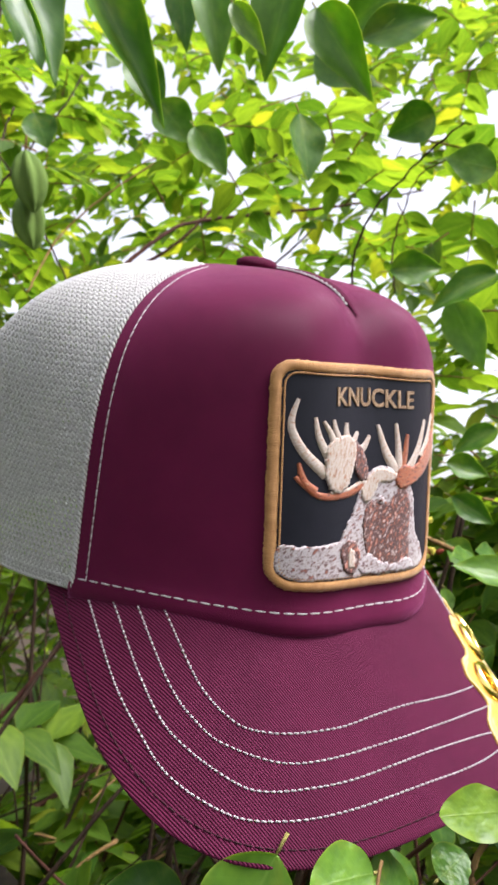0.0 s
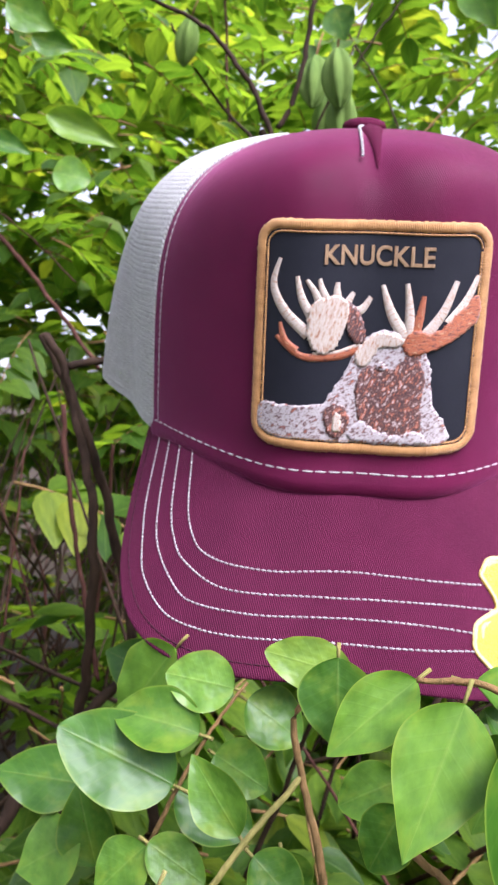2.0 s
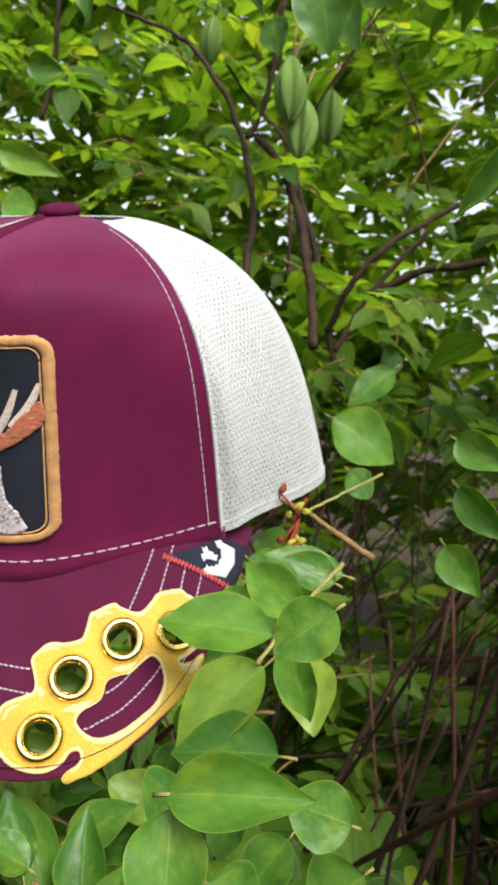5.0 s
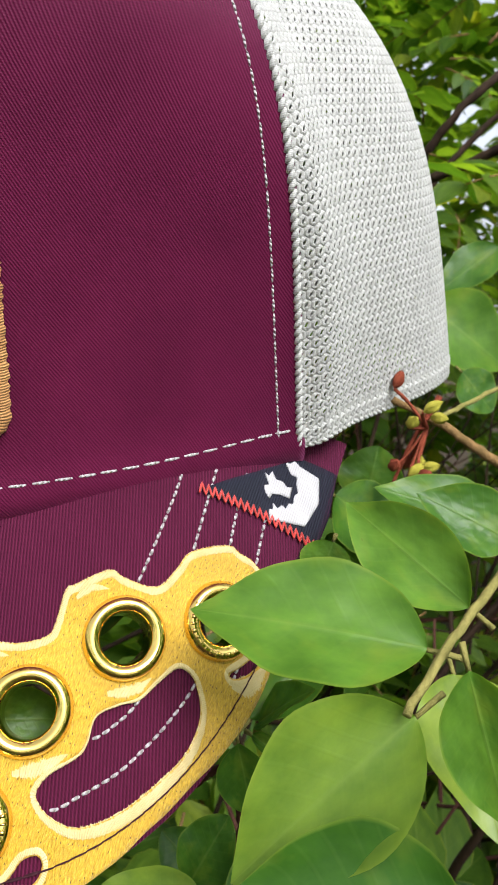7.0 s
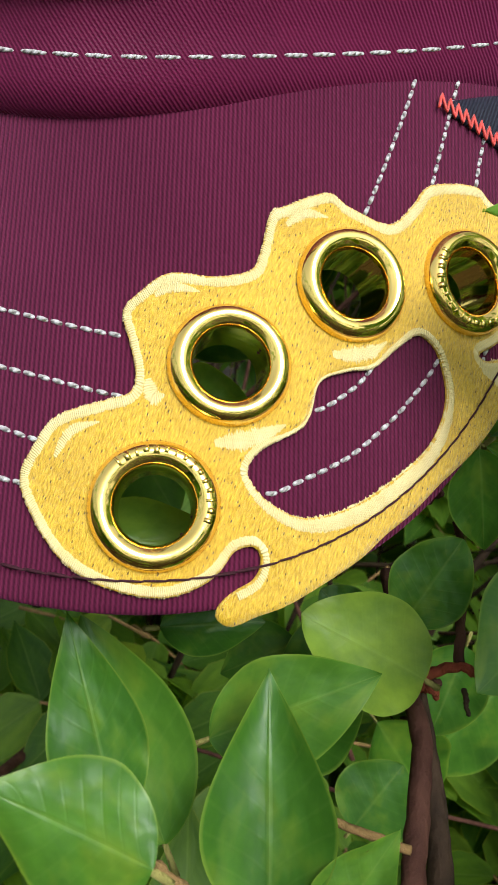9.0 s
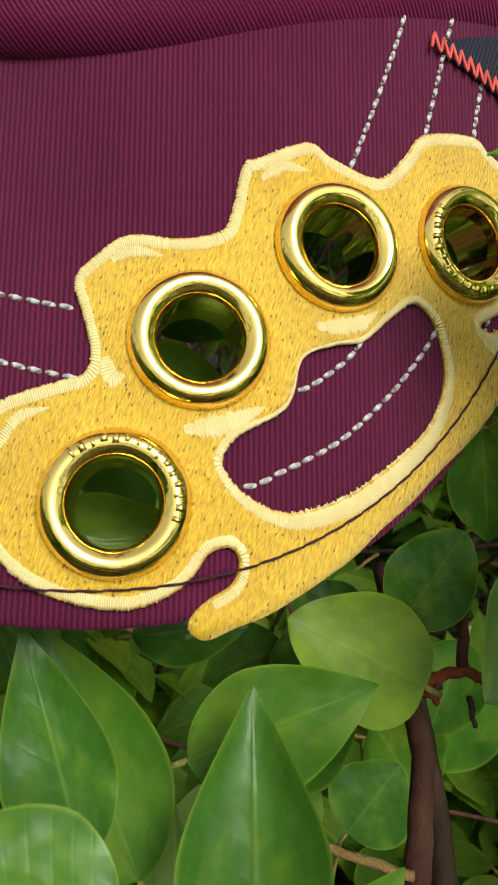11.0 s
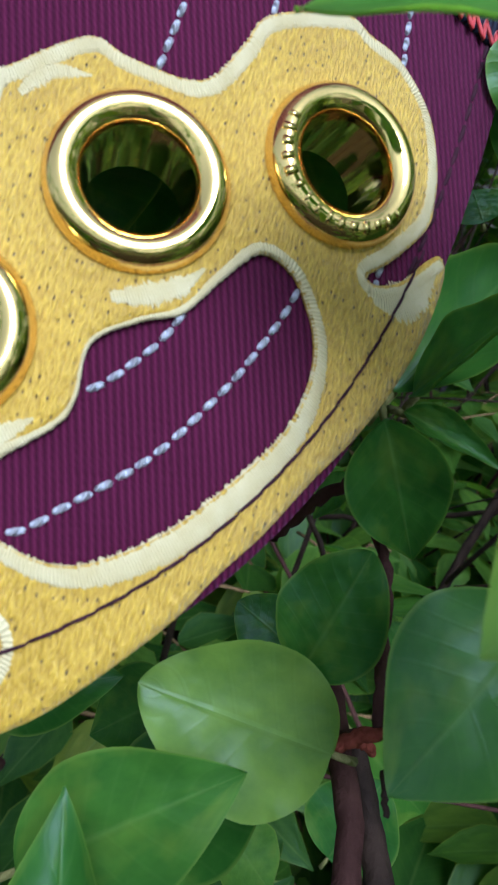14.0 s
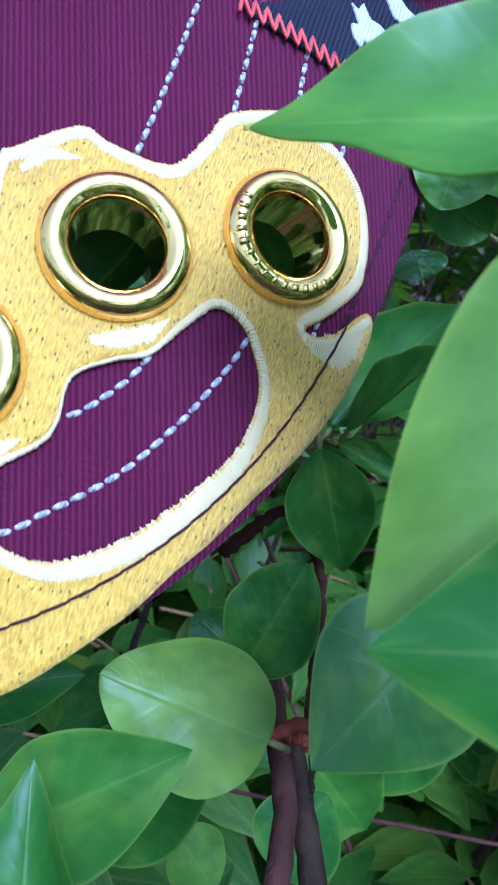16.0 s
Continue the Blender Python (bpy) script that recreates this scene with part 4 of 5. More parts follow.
# dark tape folded over the brim's side, with red zigzag and white woven shapes
TAG = [(6.42, -1.6), (8.62, -0.4), (8.67, 0.38), (8.58, 1.28), (7.9, 0.7), (7.22, -0.4)]
v, f, u = sheet(even(TAG, 160, True), [], [], 0.1, brim, 0.06, -0.02)
tag = mesh_object("side_tag", v, f, NAVY, cap, "black woven tape with red zigzag and white shapes", u)
zz = even([(6.42, -1.56), (8.62, -0.38)], 39)
d = unit(zz[-1] - zz[0])
zz = zz + np.stack([-d[1] * np.ones(39), d[0] * np.ones(39)], 1) * (np.where(np.arange(39) % 2, 0.1, -0.07)[:, None])
zz = even(zz, 153)
v, f = tube(brim(zz[:, 0], zz[:, 1], 0.075), [0.00025], 6)
mesh_object("zigzag_stitching", v, f, RED_THREAD, tag, "red zigzag stitching", v[:, :2] * 1000)
for pts in (
    [(7.64, 0.3), (7.72, 0.36), (7.78, 0.5), (7.9, 0.52), (8.28, 0.76), (8.41, 0.36), (8.3, -0.3), (7.7, -0.87), (7.63, -0.72), (7.7, -0.66), (7.66, -0.56), (7.76, -0.57), (7.82, -0.42), (7.9, -0.42), (7.92, -0.26), (8.0, -0.2), (7.97, -0.02), (8.02, 0.08), (7.94, 0.18), (7.92, 0.3), (7.8, 0.22), (7.72, 0.26)],
    [(7.37, -0.26), (7.45, -0.24), (7.47, -0.1), (7.58, -0.16), (7.7, -0.06), (7.8, -0.06), (7.88, 0.04), (7.9, -0.18), (7.74, -0.3), (7.6, -0.44), (7.58, -0.56), (7.48, -0.54), (7.42, -0.46), (7.5, -0.36)],
):
    v, f, u = sheet(even(pts, 150, True), [], [], 0.035, brim, 0.085, 0.05)
    mesh_object("woven_shape", v, f, TAG_WHITE, tag, "plain white woven shape", u)

# ---- ground ----
gn = 90
gr = np.r_[0, np.geomspace(0.12, 400, gn - 1)]
ga = np.arange(64) * 2 * math.pi / 64
gv = []
for a in ga:
    for r in gr:
        x, y = -0.3 + r * math.cos(a), 0.8 + r * math.sin(a)
        gv.append((x, y, 0.03 * noise.noise(Vector((x * 2.1, y * 2.1, 0))) + (0.012 * noise.noise(Vector((x * 9, y * 9, 3))) if r < 8 else 0)))
tagged(mesh_object("ground", gv, grid_faces(64, gn, 0, True), SOIL), "dark brown soil under the shrubs", "ground", kind="structure")


# ---- shrubs ----
def blade(kind, n_len, n_wid, fold, bend):
    """A leaf blade one unit long and one wide: x across, y along, z up. Verts, faces and uv (-1..1 across, 0..1 along)."""
    t = (1 - np.cos(np.linspace(0, np.pi, n_len))) / 2
    if kind == "r":
        w = np.sin(np.pi * t**0.82) ** 0.62
    elif kind == "o":
        w = np.sin(np.pi * t**0.78) ** 0.85 * (1 - 0.12 * t**4)
    else:
        w = np.sin(np.pi * t**0.68) ** 1.05
    w = w / w.max()
    w = w * (1 + 0.008 * np.sin(t * 17 + bend * 40))
    w[0], w[-1] = 0.02, 0.015
    a = np.linspace(-1, 1, n_wid)
    x = a[None] * w[:, None] / 2
    wave_z = 0.012 * np.sin(t * 19)[:, None] * a[None] ** 2 + 0.01 * np.sin(t * 11 + 1)[:, None] * a[None]
    z = fold * np.abs(a)[None] ** 1.9 * w[:, None] - bend * (t[:, None] ** 2) + wave_z
    v = np.stack([x, np.repeat(t[:, None], n_wid, 1), z], -1).reshape(-1, 3)
    u = np.stack([np.repeat(a[None], n_len, 0), np.repeat(t[:, None], n_wid, 1)], -1).reshape(-1, 2)
    return v, grid_faces(n_len, n_wid), u


BLADES = {}
for kind in "rop":
    for n_var in range(3):
        v, f, u = blade(kind, 27, 11, 0.05 + 0.05 * n_var, (0.02, 0.09, 0.16)[n_var])
        low = v - np.array([0, 0, 0.006])
        n = len(v)
        faces = [tuple(reversed(q)) for q in f] + [tuple(k + n for k in q) for q in f]
        ob = mesh_object("leaf", np.vstack([v, low]), faces, LEAF_NEAR, None, "", np.vstack([u, u]))
        BLADES[kind, n_var] = ob.data
        bpy.data.objects.remove(ob)


def leaf(parent, kind, base, tip, width, face):
    b, t = Vector(base), Vector(tip)
    y = (t - b).normalized()
    z = (Vector(face) - y * y.dot(Vector(face))).normalized()
    x = y.cross(z)
    long = (t - b).length
    ob = new("leaf", BLADES[kind, random.choice((0, 1, 1, 2))])
    ob.parent = parent
    m = Matrix((x, y, z)).transposed().to_4x4() @ Matrix.Diagonal((width, long, long, 1))
    m.translation = b
    ob.matrix_world = m
    # short stalk towards the twig
    back = b - y * min(0.16 * long, 0.006) - z * 0.0012
    sv, sf = tube([back, (back + b) / 2, b + y * 0.01 * long - z * 0.0006], [0.00055, 0.0004], 6)
    mesh_object("leaf_stalk", sv, sf, TWIG_GREEN, parent)
    return ob


def twig(parent, points, r0, r1, mat):
    line = smooth_line(points, 6 * len(points))
    line = line + np.random.normal(0, 0.00012, line.shape)
    v, f = tube(line, [r0 * 0.75, r1 * 0.75], 8, 0.05)
    mesh_object("twig", v, f, mat, parent)


def shrub_branch(label):
    return empty("shrub_branch", None, label, "branch", "leafy branches round the cap")


front_branch = shrub_branch("leafy green twig with round leaves below the cap's brim")
arching_branch = shrub_branch("arching twig with large pale green drooping leaves")
side_branch = shrub_branch("leafy twig with glossy leaves beside the cap's mesh")
upper_branch = shrub_branch("overhanging twigs with long pointed leaves above the cap")
under_branch = shrub_branch("brown stem with broad green leaves under the brim")
twig(front_branch, [(0.0871, 0.1820, 1.0662), (0.0812, 0.1816, 1.0862), (0.0741, 0.1816, 1.1016), (0.0716, 0.1799, 1.1176), (0.0811, 0.1858, 1.1265)], 0.0017, 0.0009, TWIG)
twig(front_branch, [(0.0640, 0.1554, 1.0697), (0.0697, 0.1671, 1.0879), (0.0741, 0.1817, 1.1012)], 0.0011, 0.0011, TWIG_GREEN)
twig(front_branch, [(0.0378, 0.1648, 1.0716), (0.0420, 0.1696, 1.0879), (0.0458, 0.1755, 1.1024), (0.0499, 0.1850, 1.1166)], 0.0010, 0.0006, TWIG)
twig(arching_branch, [(0.1116, 0.1665, 1.1082), (0.1200, 0.1737, 1.1006), (0.1285, 0.1811, 1.0939), (0.1385, 0.1838, 1.0870)], 0.0012, 0.0009, TWIG)
twig(arching_branch, [(0.1089, 0.1696, 1.1397), (0.1217, 0.1759, 1.1413), (0.1366, 0.1784, 1.1353)], 0.0008, 0.0012, TWIG)
twig(arching_branch, [(0.1503, 0.2205, 1.1207), (0.1529, 0.2319, 1.1156), (0.1887, 0.2147, 1.1223)], 0.0007, 0.0009, TWIG)
twig(side_branch, [(0.1406, 0.2979, 1.1661), (0.1374, 0.3073, 1.1735), (0.1354, 0.3170, 1.1819), (0.1312, 0.3341, 1.1932)], 0.0009, 0.0011, TWIG_GREEN)
twig(side_branch, [(0.0735, 0.3449, 1.2016), (0.0831, 0.3544, 1.1975), (0.0934, 0.3609, 1.1926), (0.1077, 0.3699, 1.1859)], 0.0012, 0.0019, TWIG)
twig(side_branch, [(0.0825, 0.3537, 1.1987), (0.0777, 0.3734, 1.2042), (0.0736, 0.3996, 1.2136)], 0.0008, 0.0009, TWIG_GREEN)
twig(under_branch, [(0.1262, 0.2834, 1.0760), (0.1191, 0.2887, 1.0814), (0.1121, 0.2940, 1.0868), (0.1028, 0.2983, 1.0901), (0.0821, 0.3071, 1.0986)], 0.0026, 0.0018, BARK_RED)
twig(under_branch, [(0.1243, 0.2952, 1.0644), (0.1139, 0.2994, 1.0748), (0.1017, 0.3020, 1.0869)], 0.0030, 0.0022, BARK)
twig(under_branch, [(0.1173, 0.2709, 1.0871), (0.1243, 0.2824, 1.0835)], 0.0008, 0.0009, TWIG)
twig(under_branch, [(0.0998, 0.3001, 1.1210), (0.1044, 0.2996, 1.1162), (0.1087, 0.2968, 1.1106), (0.1136, 0.2936, 1.1053)], 0.0008, 0.0011, BARK_RED)
twig(under_branch, [(0.1182, 0.2943, 1.1058), (0.1139, 0.2933, 1.1049), (0.1111, 0.2899, 1.1017)], 0.0009, 0.0012, RED_STALK)
twig(under_branch, [(0.1175, 0.2913, 1.1041), (0.1208, 0.2889, 1.1034)], 0.0006, 0.0004, BARK)
twig(under_branch, [(0.0827, 0.2981, 1.1087), (0.0871, 0.3008, 1.1159), (0.0924, 0.3037, 1.1219)], 0.0016, 0.0010, BARK_RED)
twig(under_branch, [(0.1026, 0.2970, 1.0899), (0.1040, 0.2986, 1.0917), (0.1058, 0.3017, 1.0924)], 0.0009, 0.0009, BARK_RED)
twig(under_branch, [(0.1046, 0.2992, 1.0914), (0.1062, 0.2999, 1.0919), (0.1067, 0.3011, 1.0901)], 0.0015, 0.0007, RED_STALK)
twig(under_branch, [(0.1036, 0.2970, 1.0905), (0.1060, 0.2968, 1.0861)], 0.0004, 0.0003, BARK)
twig(under_branch, [(0.1193, 0.2431, 1.0946), (0.1222, 0.2464, 1.0924), (0.1263, 0.2506, 1.0886)], 0.0009, 0.0012, TWIG)
leaf(front_branch, 'r', (0.0823, 0.1866, 1.1285), (0.0638, 0.1747, 1.1315), 0.0133, (0.53, -0.72, 0.45))
leaf(front_branch, 'r', (0.0476, 0.1824, 1.1147), (0.0323, 0.1703, 1.1165), 0.0168, (0.57, -0.65, 0.51))
leaf(front_branch, 'r', (0.0453, 0.1728, 1.1036), (0.0261, 0.1581, 1.1080), 0.0177, (0.55, -0.52, 0.66))
leaf(front_branch, 'r', (0.0426, 0.1677, 1.0900), (0.0183, 0.1461, 1.1023), 0.0242, (0.70, -0.49, 0.53))
leaf(front_branch, 'o', (0.0672, 0.1679, 1.0879), (0.0533, 0.1624, 1.1037), 0.0136, (0.57, -0.78, 0.23))
leaf(front_branch, 'r', (0.0463, 0.1899, 1.1092), (0.0604, 0.1990, 1.1006), 0.0180, (0.66, -0.47, 0.58))
leaf(front_branch, 'r', (0.0445, 0.1806, 1.0953), (0.0604, 0.1849, 1.0911), 0.0163, (0.35, -0.77, 0.54))
leaf(front_branch, 'r', (0.0662, 0.2003, 1.1055), (0.0750, 0.2058, 1.1101), 0.0132, (0.16, -0.76, 0.62))
leaf(front_branch, 'o', (0.0877, 0.1721, 1.1375), (0.0920, 0.1691, 1.1185), 0.0179, (0.42, -0.88, 0.23))
leaf(front_branch, 'r', (0.0943, 0.1944, 1.1053), (0.0818, 0.1866, 1.0958), 0.0137, (0.20, -0.87, 0.45))
leaf(front_branch, 'r', (0.0397, 0.1718, 1.0855), (0.0583, 0.1837, 1.0789), 0.0180, (0.57, -0.54, 0.62))
leaf(front_branch, 'r', (0.0418, 0.1614, 1.0761), (0.0554, 0.1701, 1.0686), 0.0128, (0.65, -0.52, 0.56))
leaf(front_branch, 'r', (0.0718, 0.1685, 1.0850), (0.0837, 0.1739, 1.0757), 0.0137, (0.66, -0.49, 0.57))
leaf(front_branch, 'o', (0.0412, 0.1610, 1.0753), (0.0342, 0.1508, 1.0627), 0.0152, (0.39, -0.81, 0.44))
leaf(front_branch, 'r', (0.1000, 0.1863, 1.1035), (0.0946, 0.1830, 1.0874), 0.0138, (0.12, -0.98, 0.16))
leaf(front_branch, 'r', (0.0713, 0.1804, 1.0811), (0.0776, 0.1789, 1.0707), 0.0133, (0.63, -0.62, 0.46))
leaf(front_branch, 'o', (0.0234, 0.1809, 1.1190), (0.0054, 0.1750, 1.0896), 0.0256, (-0.04, -0.97, 0.22))
leaf(front_branch, 'o', (-0.0047, 0.2030, 1.0958), (-0.0279, 0.1929, 1.1014), 0.0191, (0.44, -0.74, 0.51))
leaf(front_branch, 'o', (-0.0016, 0.1732, 1.0688), (-0.0255, 0.1522, 1.0702), 0.0199, (0.57, -0.61, 0.54))
leaf(front_branch, 'o', (0.0111, 0.1687, 1.0507), (0.0033, 0.1641, 1.0737), 0.0185, (0.64, -0.77, 0.06))
leaf(front_branch, 'o', (0.0055, 0.1659, 1.0582), (-0.0049, 0.1513, 1.0480), 0.0221, (0.30, -0.68, 0.67))
leaf(front_branch, 'o', (0.0042, 0.1964, 1.0863), (-0.0146, 0.1782, 1.0762), 0.0181, (0.42, -0.73, 0.54))
leaf(arching_branch, 'o', (0.1068, 0.1733, 1.1385), (0.0968, 0.1578, 1.1229), 0.0137, (0.41, -0.76, 0.50))
leaf(arching_branch, 'p', (0.1193, 0.1697, 1.1387), (0.1177, 0.1550, 1.1121), 0.0197, (0.63, -0.69, 0.35))
leaf(arching_branch, 'p', (0.1300, 0.1735, 1.1389), (0.1391, 0.1656, 1.0956), 0.0187, (0.57, -0.78, 0.26))
leaf(arching_branch, 'o', (0.1151, 0.1837, 1.1381), (0.1318, 0.2123, 1.1266), 0.0155, (0.78, -0.22, 0.58))
leaf(arching_branch, 'p', (0.1362, 0.1779, 1.1354), (0.1672, 0.1765, 1.0991), 0.0264, (0.63, -0.55, 0.56))
leaf(arching_branch, 'r', (0.0830, 0.1438, 1.0843), (0.0952, 0.1510, 1.0696), 0.0150, (0.78, -0.08, 0.61))
leaf(arching_branch, 'r', (0.1097, 0.1690, 1.0962), (0.1070, 0.1576, 1.0875), 0.0125, (0.54, -0.59, 0.60))
leaf(arching_branch, 'r', (0.1081, 0.1430, 1.0776), (0.1198, 0.1576, 1.0904), 0.0192, (0.50, -0.76, 0.41))
leaf(arching_branch, 'o', (0.1182, 0.1715, 1.0910), (0.1308, 0.1711, 1.0790), 0.0172, (0.54, -0.61, 0.58))
leaf(arching_branch, 'r', (0.1210, 0.1908, 1.0807), (0.1406, 0.2071, 1.0772), 0.0186, (0.60, -0.62, 0.51))
leaf(arching_branch, 'o', (0.1179, 0.2030, 1.1230), (0.1123, 0.1960, 1.0997), 0.0169, (0.26, -0.94, 0.22))
leaf(arching_branch, 'p', (0.0683, 0.1416, 1.0866), (0.0662, 0.1310, 1.0662), 0.0106, (0.71, -0.66, 0.27))
leaf(arching_branch, 'o', (0.1893, 0.2138, 1.1227), (0.1732, 0.1844, 1.1139), 0.0196, (0.67, -0.52, 0.53))
leaf(arching_branch, 'o', (0.1897, 0.2143, 1.1221), (0.2074, 0.1958, 1.1048), 0.0152, (0.09, -0.63, 0.77))
leaf(arching_branch, 'r', (0.1466, 0.2309, 1.0806), (0.1377, 0.2187, 1.0647), 0.0222, (0.47, -0.81, 0.36))
leaf(arching_branch, 'r', (0.1485, 0.2493, 1.0710), (0.1576, 0.2608, 1.0585), 0.0197, (0.87, -0.23, 0.43))
leaf(arching_branch, 'r', (0.1800, 0.2580, 1.0848), (0.1751, 0.2512, 1.0717), 0.0179, (0.10, -0.90, 0.43))
leaf(side_branch, 'o', (0.1345, 0.3065, 1.1722), (0.1077, 0.2783, 1.1706), 0.0222, (0.35, -0.5, 0.79))
leaf(side_branch, 'o', (0.1271, 0.3236, 1.1737), (0.0962, 0.3168, 1.1838), 0.0169, (0.34, -0.78, 0.53))
leaf(side_branch, 'o', (0.1203, 0.3411, 1.1822), (0.1087, 0.3254, 1.1890), 0.0144, (0.79, -0.36, 0.50))
leaf(side_branch, 'o', (0.1397, 0.3011, 1.1647), (0.1360, 0.2745, 1.1415), 0.0215, (0.50, -0.42, 0.76))
leaf(side_branch, 'o', (0.1429, 0.3063, 1.1731), (0.1521, 0.3121, 1.1504), 0.0128, (0.68, -0.73, 0.09))
leaf(side_branch, 'o', (0.1129, 0.3509, 1.1821), (0.0971, 0.3242, 1.1864), 0.0150, (0.45, -0.55, 0.70))
leaf(side_branch, 'o', (0.1243, 0.3277, 1.1581), (0.1472, 0.3190, 1.1439), 0.0200, (0.55, -0.50, 0.67))
leaf(side_branch, 'r', (0.0918, 0.3205, 1.1720), (0.0924, 0.3176, 1.1620), 0.0115, (0.73, -0.64, 0.23))
leaf(side_branch, 'p', (-0.0466, 0.5088, 1.2632), (-0.0573, 0.4818, 1.2345), 0.0224, (0.60, -0.68, 0.42))
leaf(side_branch, 'o', (-0.0205, 0.4426, 1.2287), (0.0025, 0.4773, 1.2081), 0.0359, (0.86, -0.36, 0.35))
leaf(side_branch, 'r', (0.0281, 0.4194, 1.2060), (0.0361, 0.4301, 1.1937), 0.0167, (0.90, -0.31, 0.32))
leaf(side_branch, 'r', (0.0651, 0.3521, 1.1711), (0.0636, 0.3538, 1.1867), 0.0179, (0.67, -0.73, 0.15))
leaf(side_branch, 'r', (0.0722, 0.3353, 1.1759), (0.0815, 0.3485, 1.1656), 0.0209, (0.81, -0.11, 0.58))
leaf(side_branch, 'o', (0.1965, 0.2424, 1.1730), (0.2172, 0.2579, 1.1823), 0.0135, (0.29, -0.75, 0.59))
leaf(side_branch, 'p', (0.1970, 0.2425, 1.1701), (0.2090, 0.2375, 1.1504), 0.0157, (0.68, -0.50, 0.54))
leaf(side_branch, 'r', (0.1773, 0.2930, 1.1980), (0.1715, 0.2811, 1.1859), 0.0160, (0.65, -0.67, 0.35))
leaf(side_branch, 'o', (0.2343, 0.2198, 1.1466), (0.2323, 0.2043, 1.1334), 0.0176, (0.66, -0.54, 0.53))
leaf(side_branch, 'o', (0.2345, 0.2386, 1.1464), (0.2187, 0.2134, 1.1426), 0.0115, (0.55, -0.45, 0.71))
leaf(side_branch, 'o', (0.2414, 0.2136, 1.1515), (0.2508, 0.2254, 1.1410), 0.0133, (0.83, -0.19, 0.53))
leaf(side_branch, 'r', (0.1760, 0.3120, 1.1339), (0.1656, 0.2972, 1.1378), 0.0185, (0.79, -0.44, 0.42))
leaf(side_branch, 'o', (0.1508, 0.2847, 1.1054), (0.1611, 0.2986, 1.0971), 0.0214, (0.76, -0.20, 0.62))
leaf(side_branch, 'o', (0.1627, 0.2563, 1.1403), (0.1681, 0.2667, 1.1487), 0.0226, (0.64, -0.65, 0.40))
leaf(side_branch, 'o', (0.1738, 0.3223, 1.1142), (0.1676, 0.3089, 1.0984), 0.0235, (0.32, -0.78, 0.54))
leaf(side_branch, 'o', (0.1600, 0.2960, 1.1485), (0.1385, 0.2722, 1.1441), 0.0210, (0.36, -0.45, 0.82))
leaf(upper_branch, 'p', (-0.1025, 0.2917, 1.4764), (-0.0870, 0.2896, 1.4222), 0.0281, (0.53, -0.83, 0.18))
leaf(upper_branch, 'p', (-0.0915, 0.3670, 1.5333), (-0.0450, 0.3624, 1.4423), 0.0298, (0.24, -0.96, 0.17))
leaf(upper_branch, 'o', (-0.0381, 0.4211, 1.4650), (-0.0173, 0.4174, 1.4298), 0.0241, (-0.00, -0.99, 0.11))
leaf(upper_branch, 'o', (-0.0000, 0.3230, 1.4714), (0.0161, 0.3184, 1.4390), 0.0127, (-0.25, -0.97, 0.01))
leaf(upper_branch, 'p', (0.0317, 0.3424, 1.5057), (0.0120, 0.3474, 1.4471), 0.0309, (-0.12, -0.99, -0.05))
leaf(upper_branch, 'p', (-0.0188, 0.3554, 1.5227), (-0.0119, 0.3633, 1.4627), 0.0256, (0.29, -0.95, -0.09))
leaf(upper_branch, 'p', (0.0439, 0.3834, 1.5120), (0.0728, 0.3738, 1.4481), 0.0298, (-0.30, -0.95, 0.01))
leaf(upper_branch, 'p', (-0.0369, 0.3719, 1.5390), (-0.0352, 0.3784, 1.4864), 0.0215, (-0.11, -0.99, -0.13))
leaf(upper_branch, 'o', (0.0768, 0.4634, 1.5482), (0.1341, 0.4670, 1.5673), 0.0299, (0.13, -0.97, -0.22))
leaf(upper_branch, 'o', (0.0441, 0.4610, 1.5407), (0.0757, 0.4672, 1.5158), 0.0321, (-0.02, -0.96, -0.27))
leaf(upper_branch, 'o', (0.1022, 0.4617, 1.5841), (0.0607, 0.4612, 1.5525), 0.0342, (0.29, -0.88, -0.37))
leaf(upper_branch, 'o', (-0.0704, 0.4533, 1.5066), (-0.0470, 0.4592, 1.4778), 0.0299, (0.10, -0.99, -0.12))
leaf(upper_branch, 'o', (-0.1597, 0.4449, 1.5003), (-0.1503, 0.4488, 1.4758), 0.0256, (0.39, -0.92, 0.00))
leaf(upper_branch, 'o', (-0.0896, 0.4474, 1.5393), (-0.0665, 0.4542, 1.5025), 0.0299, (0.28, -0.96, 0.00))
leaf(upper_branch, 'p', (0.1424, 0.3935, 1.3432), (0.1006, 0.3816, 1.3225), 0.0196, (0.07, -0.92, 0.39))
leaf(upper_branch, 'p', (0.1199, 0.4124, 1.3355), (0.1358, 0.4095, 1.2889), 0.0255, (-0.29, -0.96, -0.04))
leaf(upper_branch, 'p', (0.0863, 0.4359, 1.3641), (0.1228, 0.4393, 1.3670), 0.0231, (0.10, -0.99, -0.13))
leaf(upper_branch, 'o', (0.1576, 0.4355, 1.4282), (0.1250, 0.4312, 1.4361), 0.0269, (0.09, -0.98, -0.17))
leaf(upper_branch, 'o', (0.1277, 0.4751, 1.4946), (0.0948, 0.4736, 1.4791), 0.0299, (0.22, -0.90, -0.37))
leaf(upper_branch, 'p', (0.1098, 0.4031, 1.2355), (0.1355, 0.4066, 1.2285), 0.0154, (0.18, -0.97, 0.16))
leaf(upper_branch, 'p', (0.1124, 0.4057, 1.2160), (0.1378, 0.4103, 1.1994), 0.0154, (0.16, -0.99, -0.03))
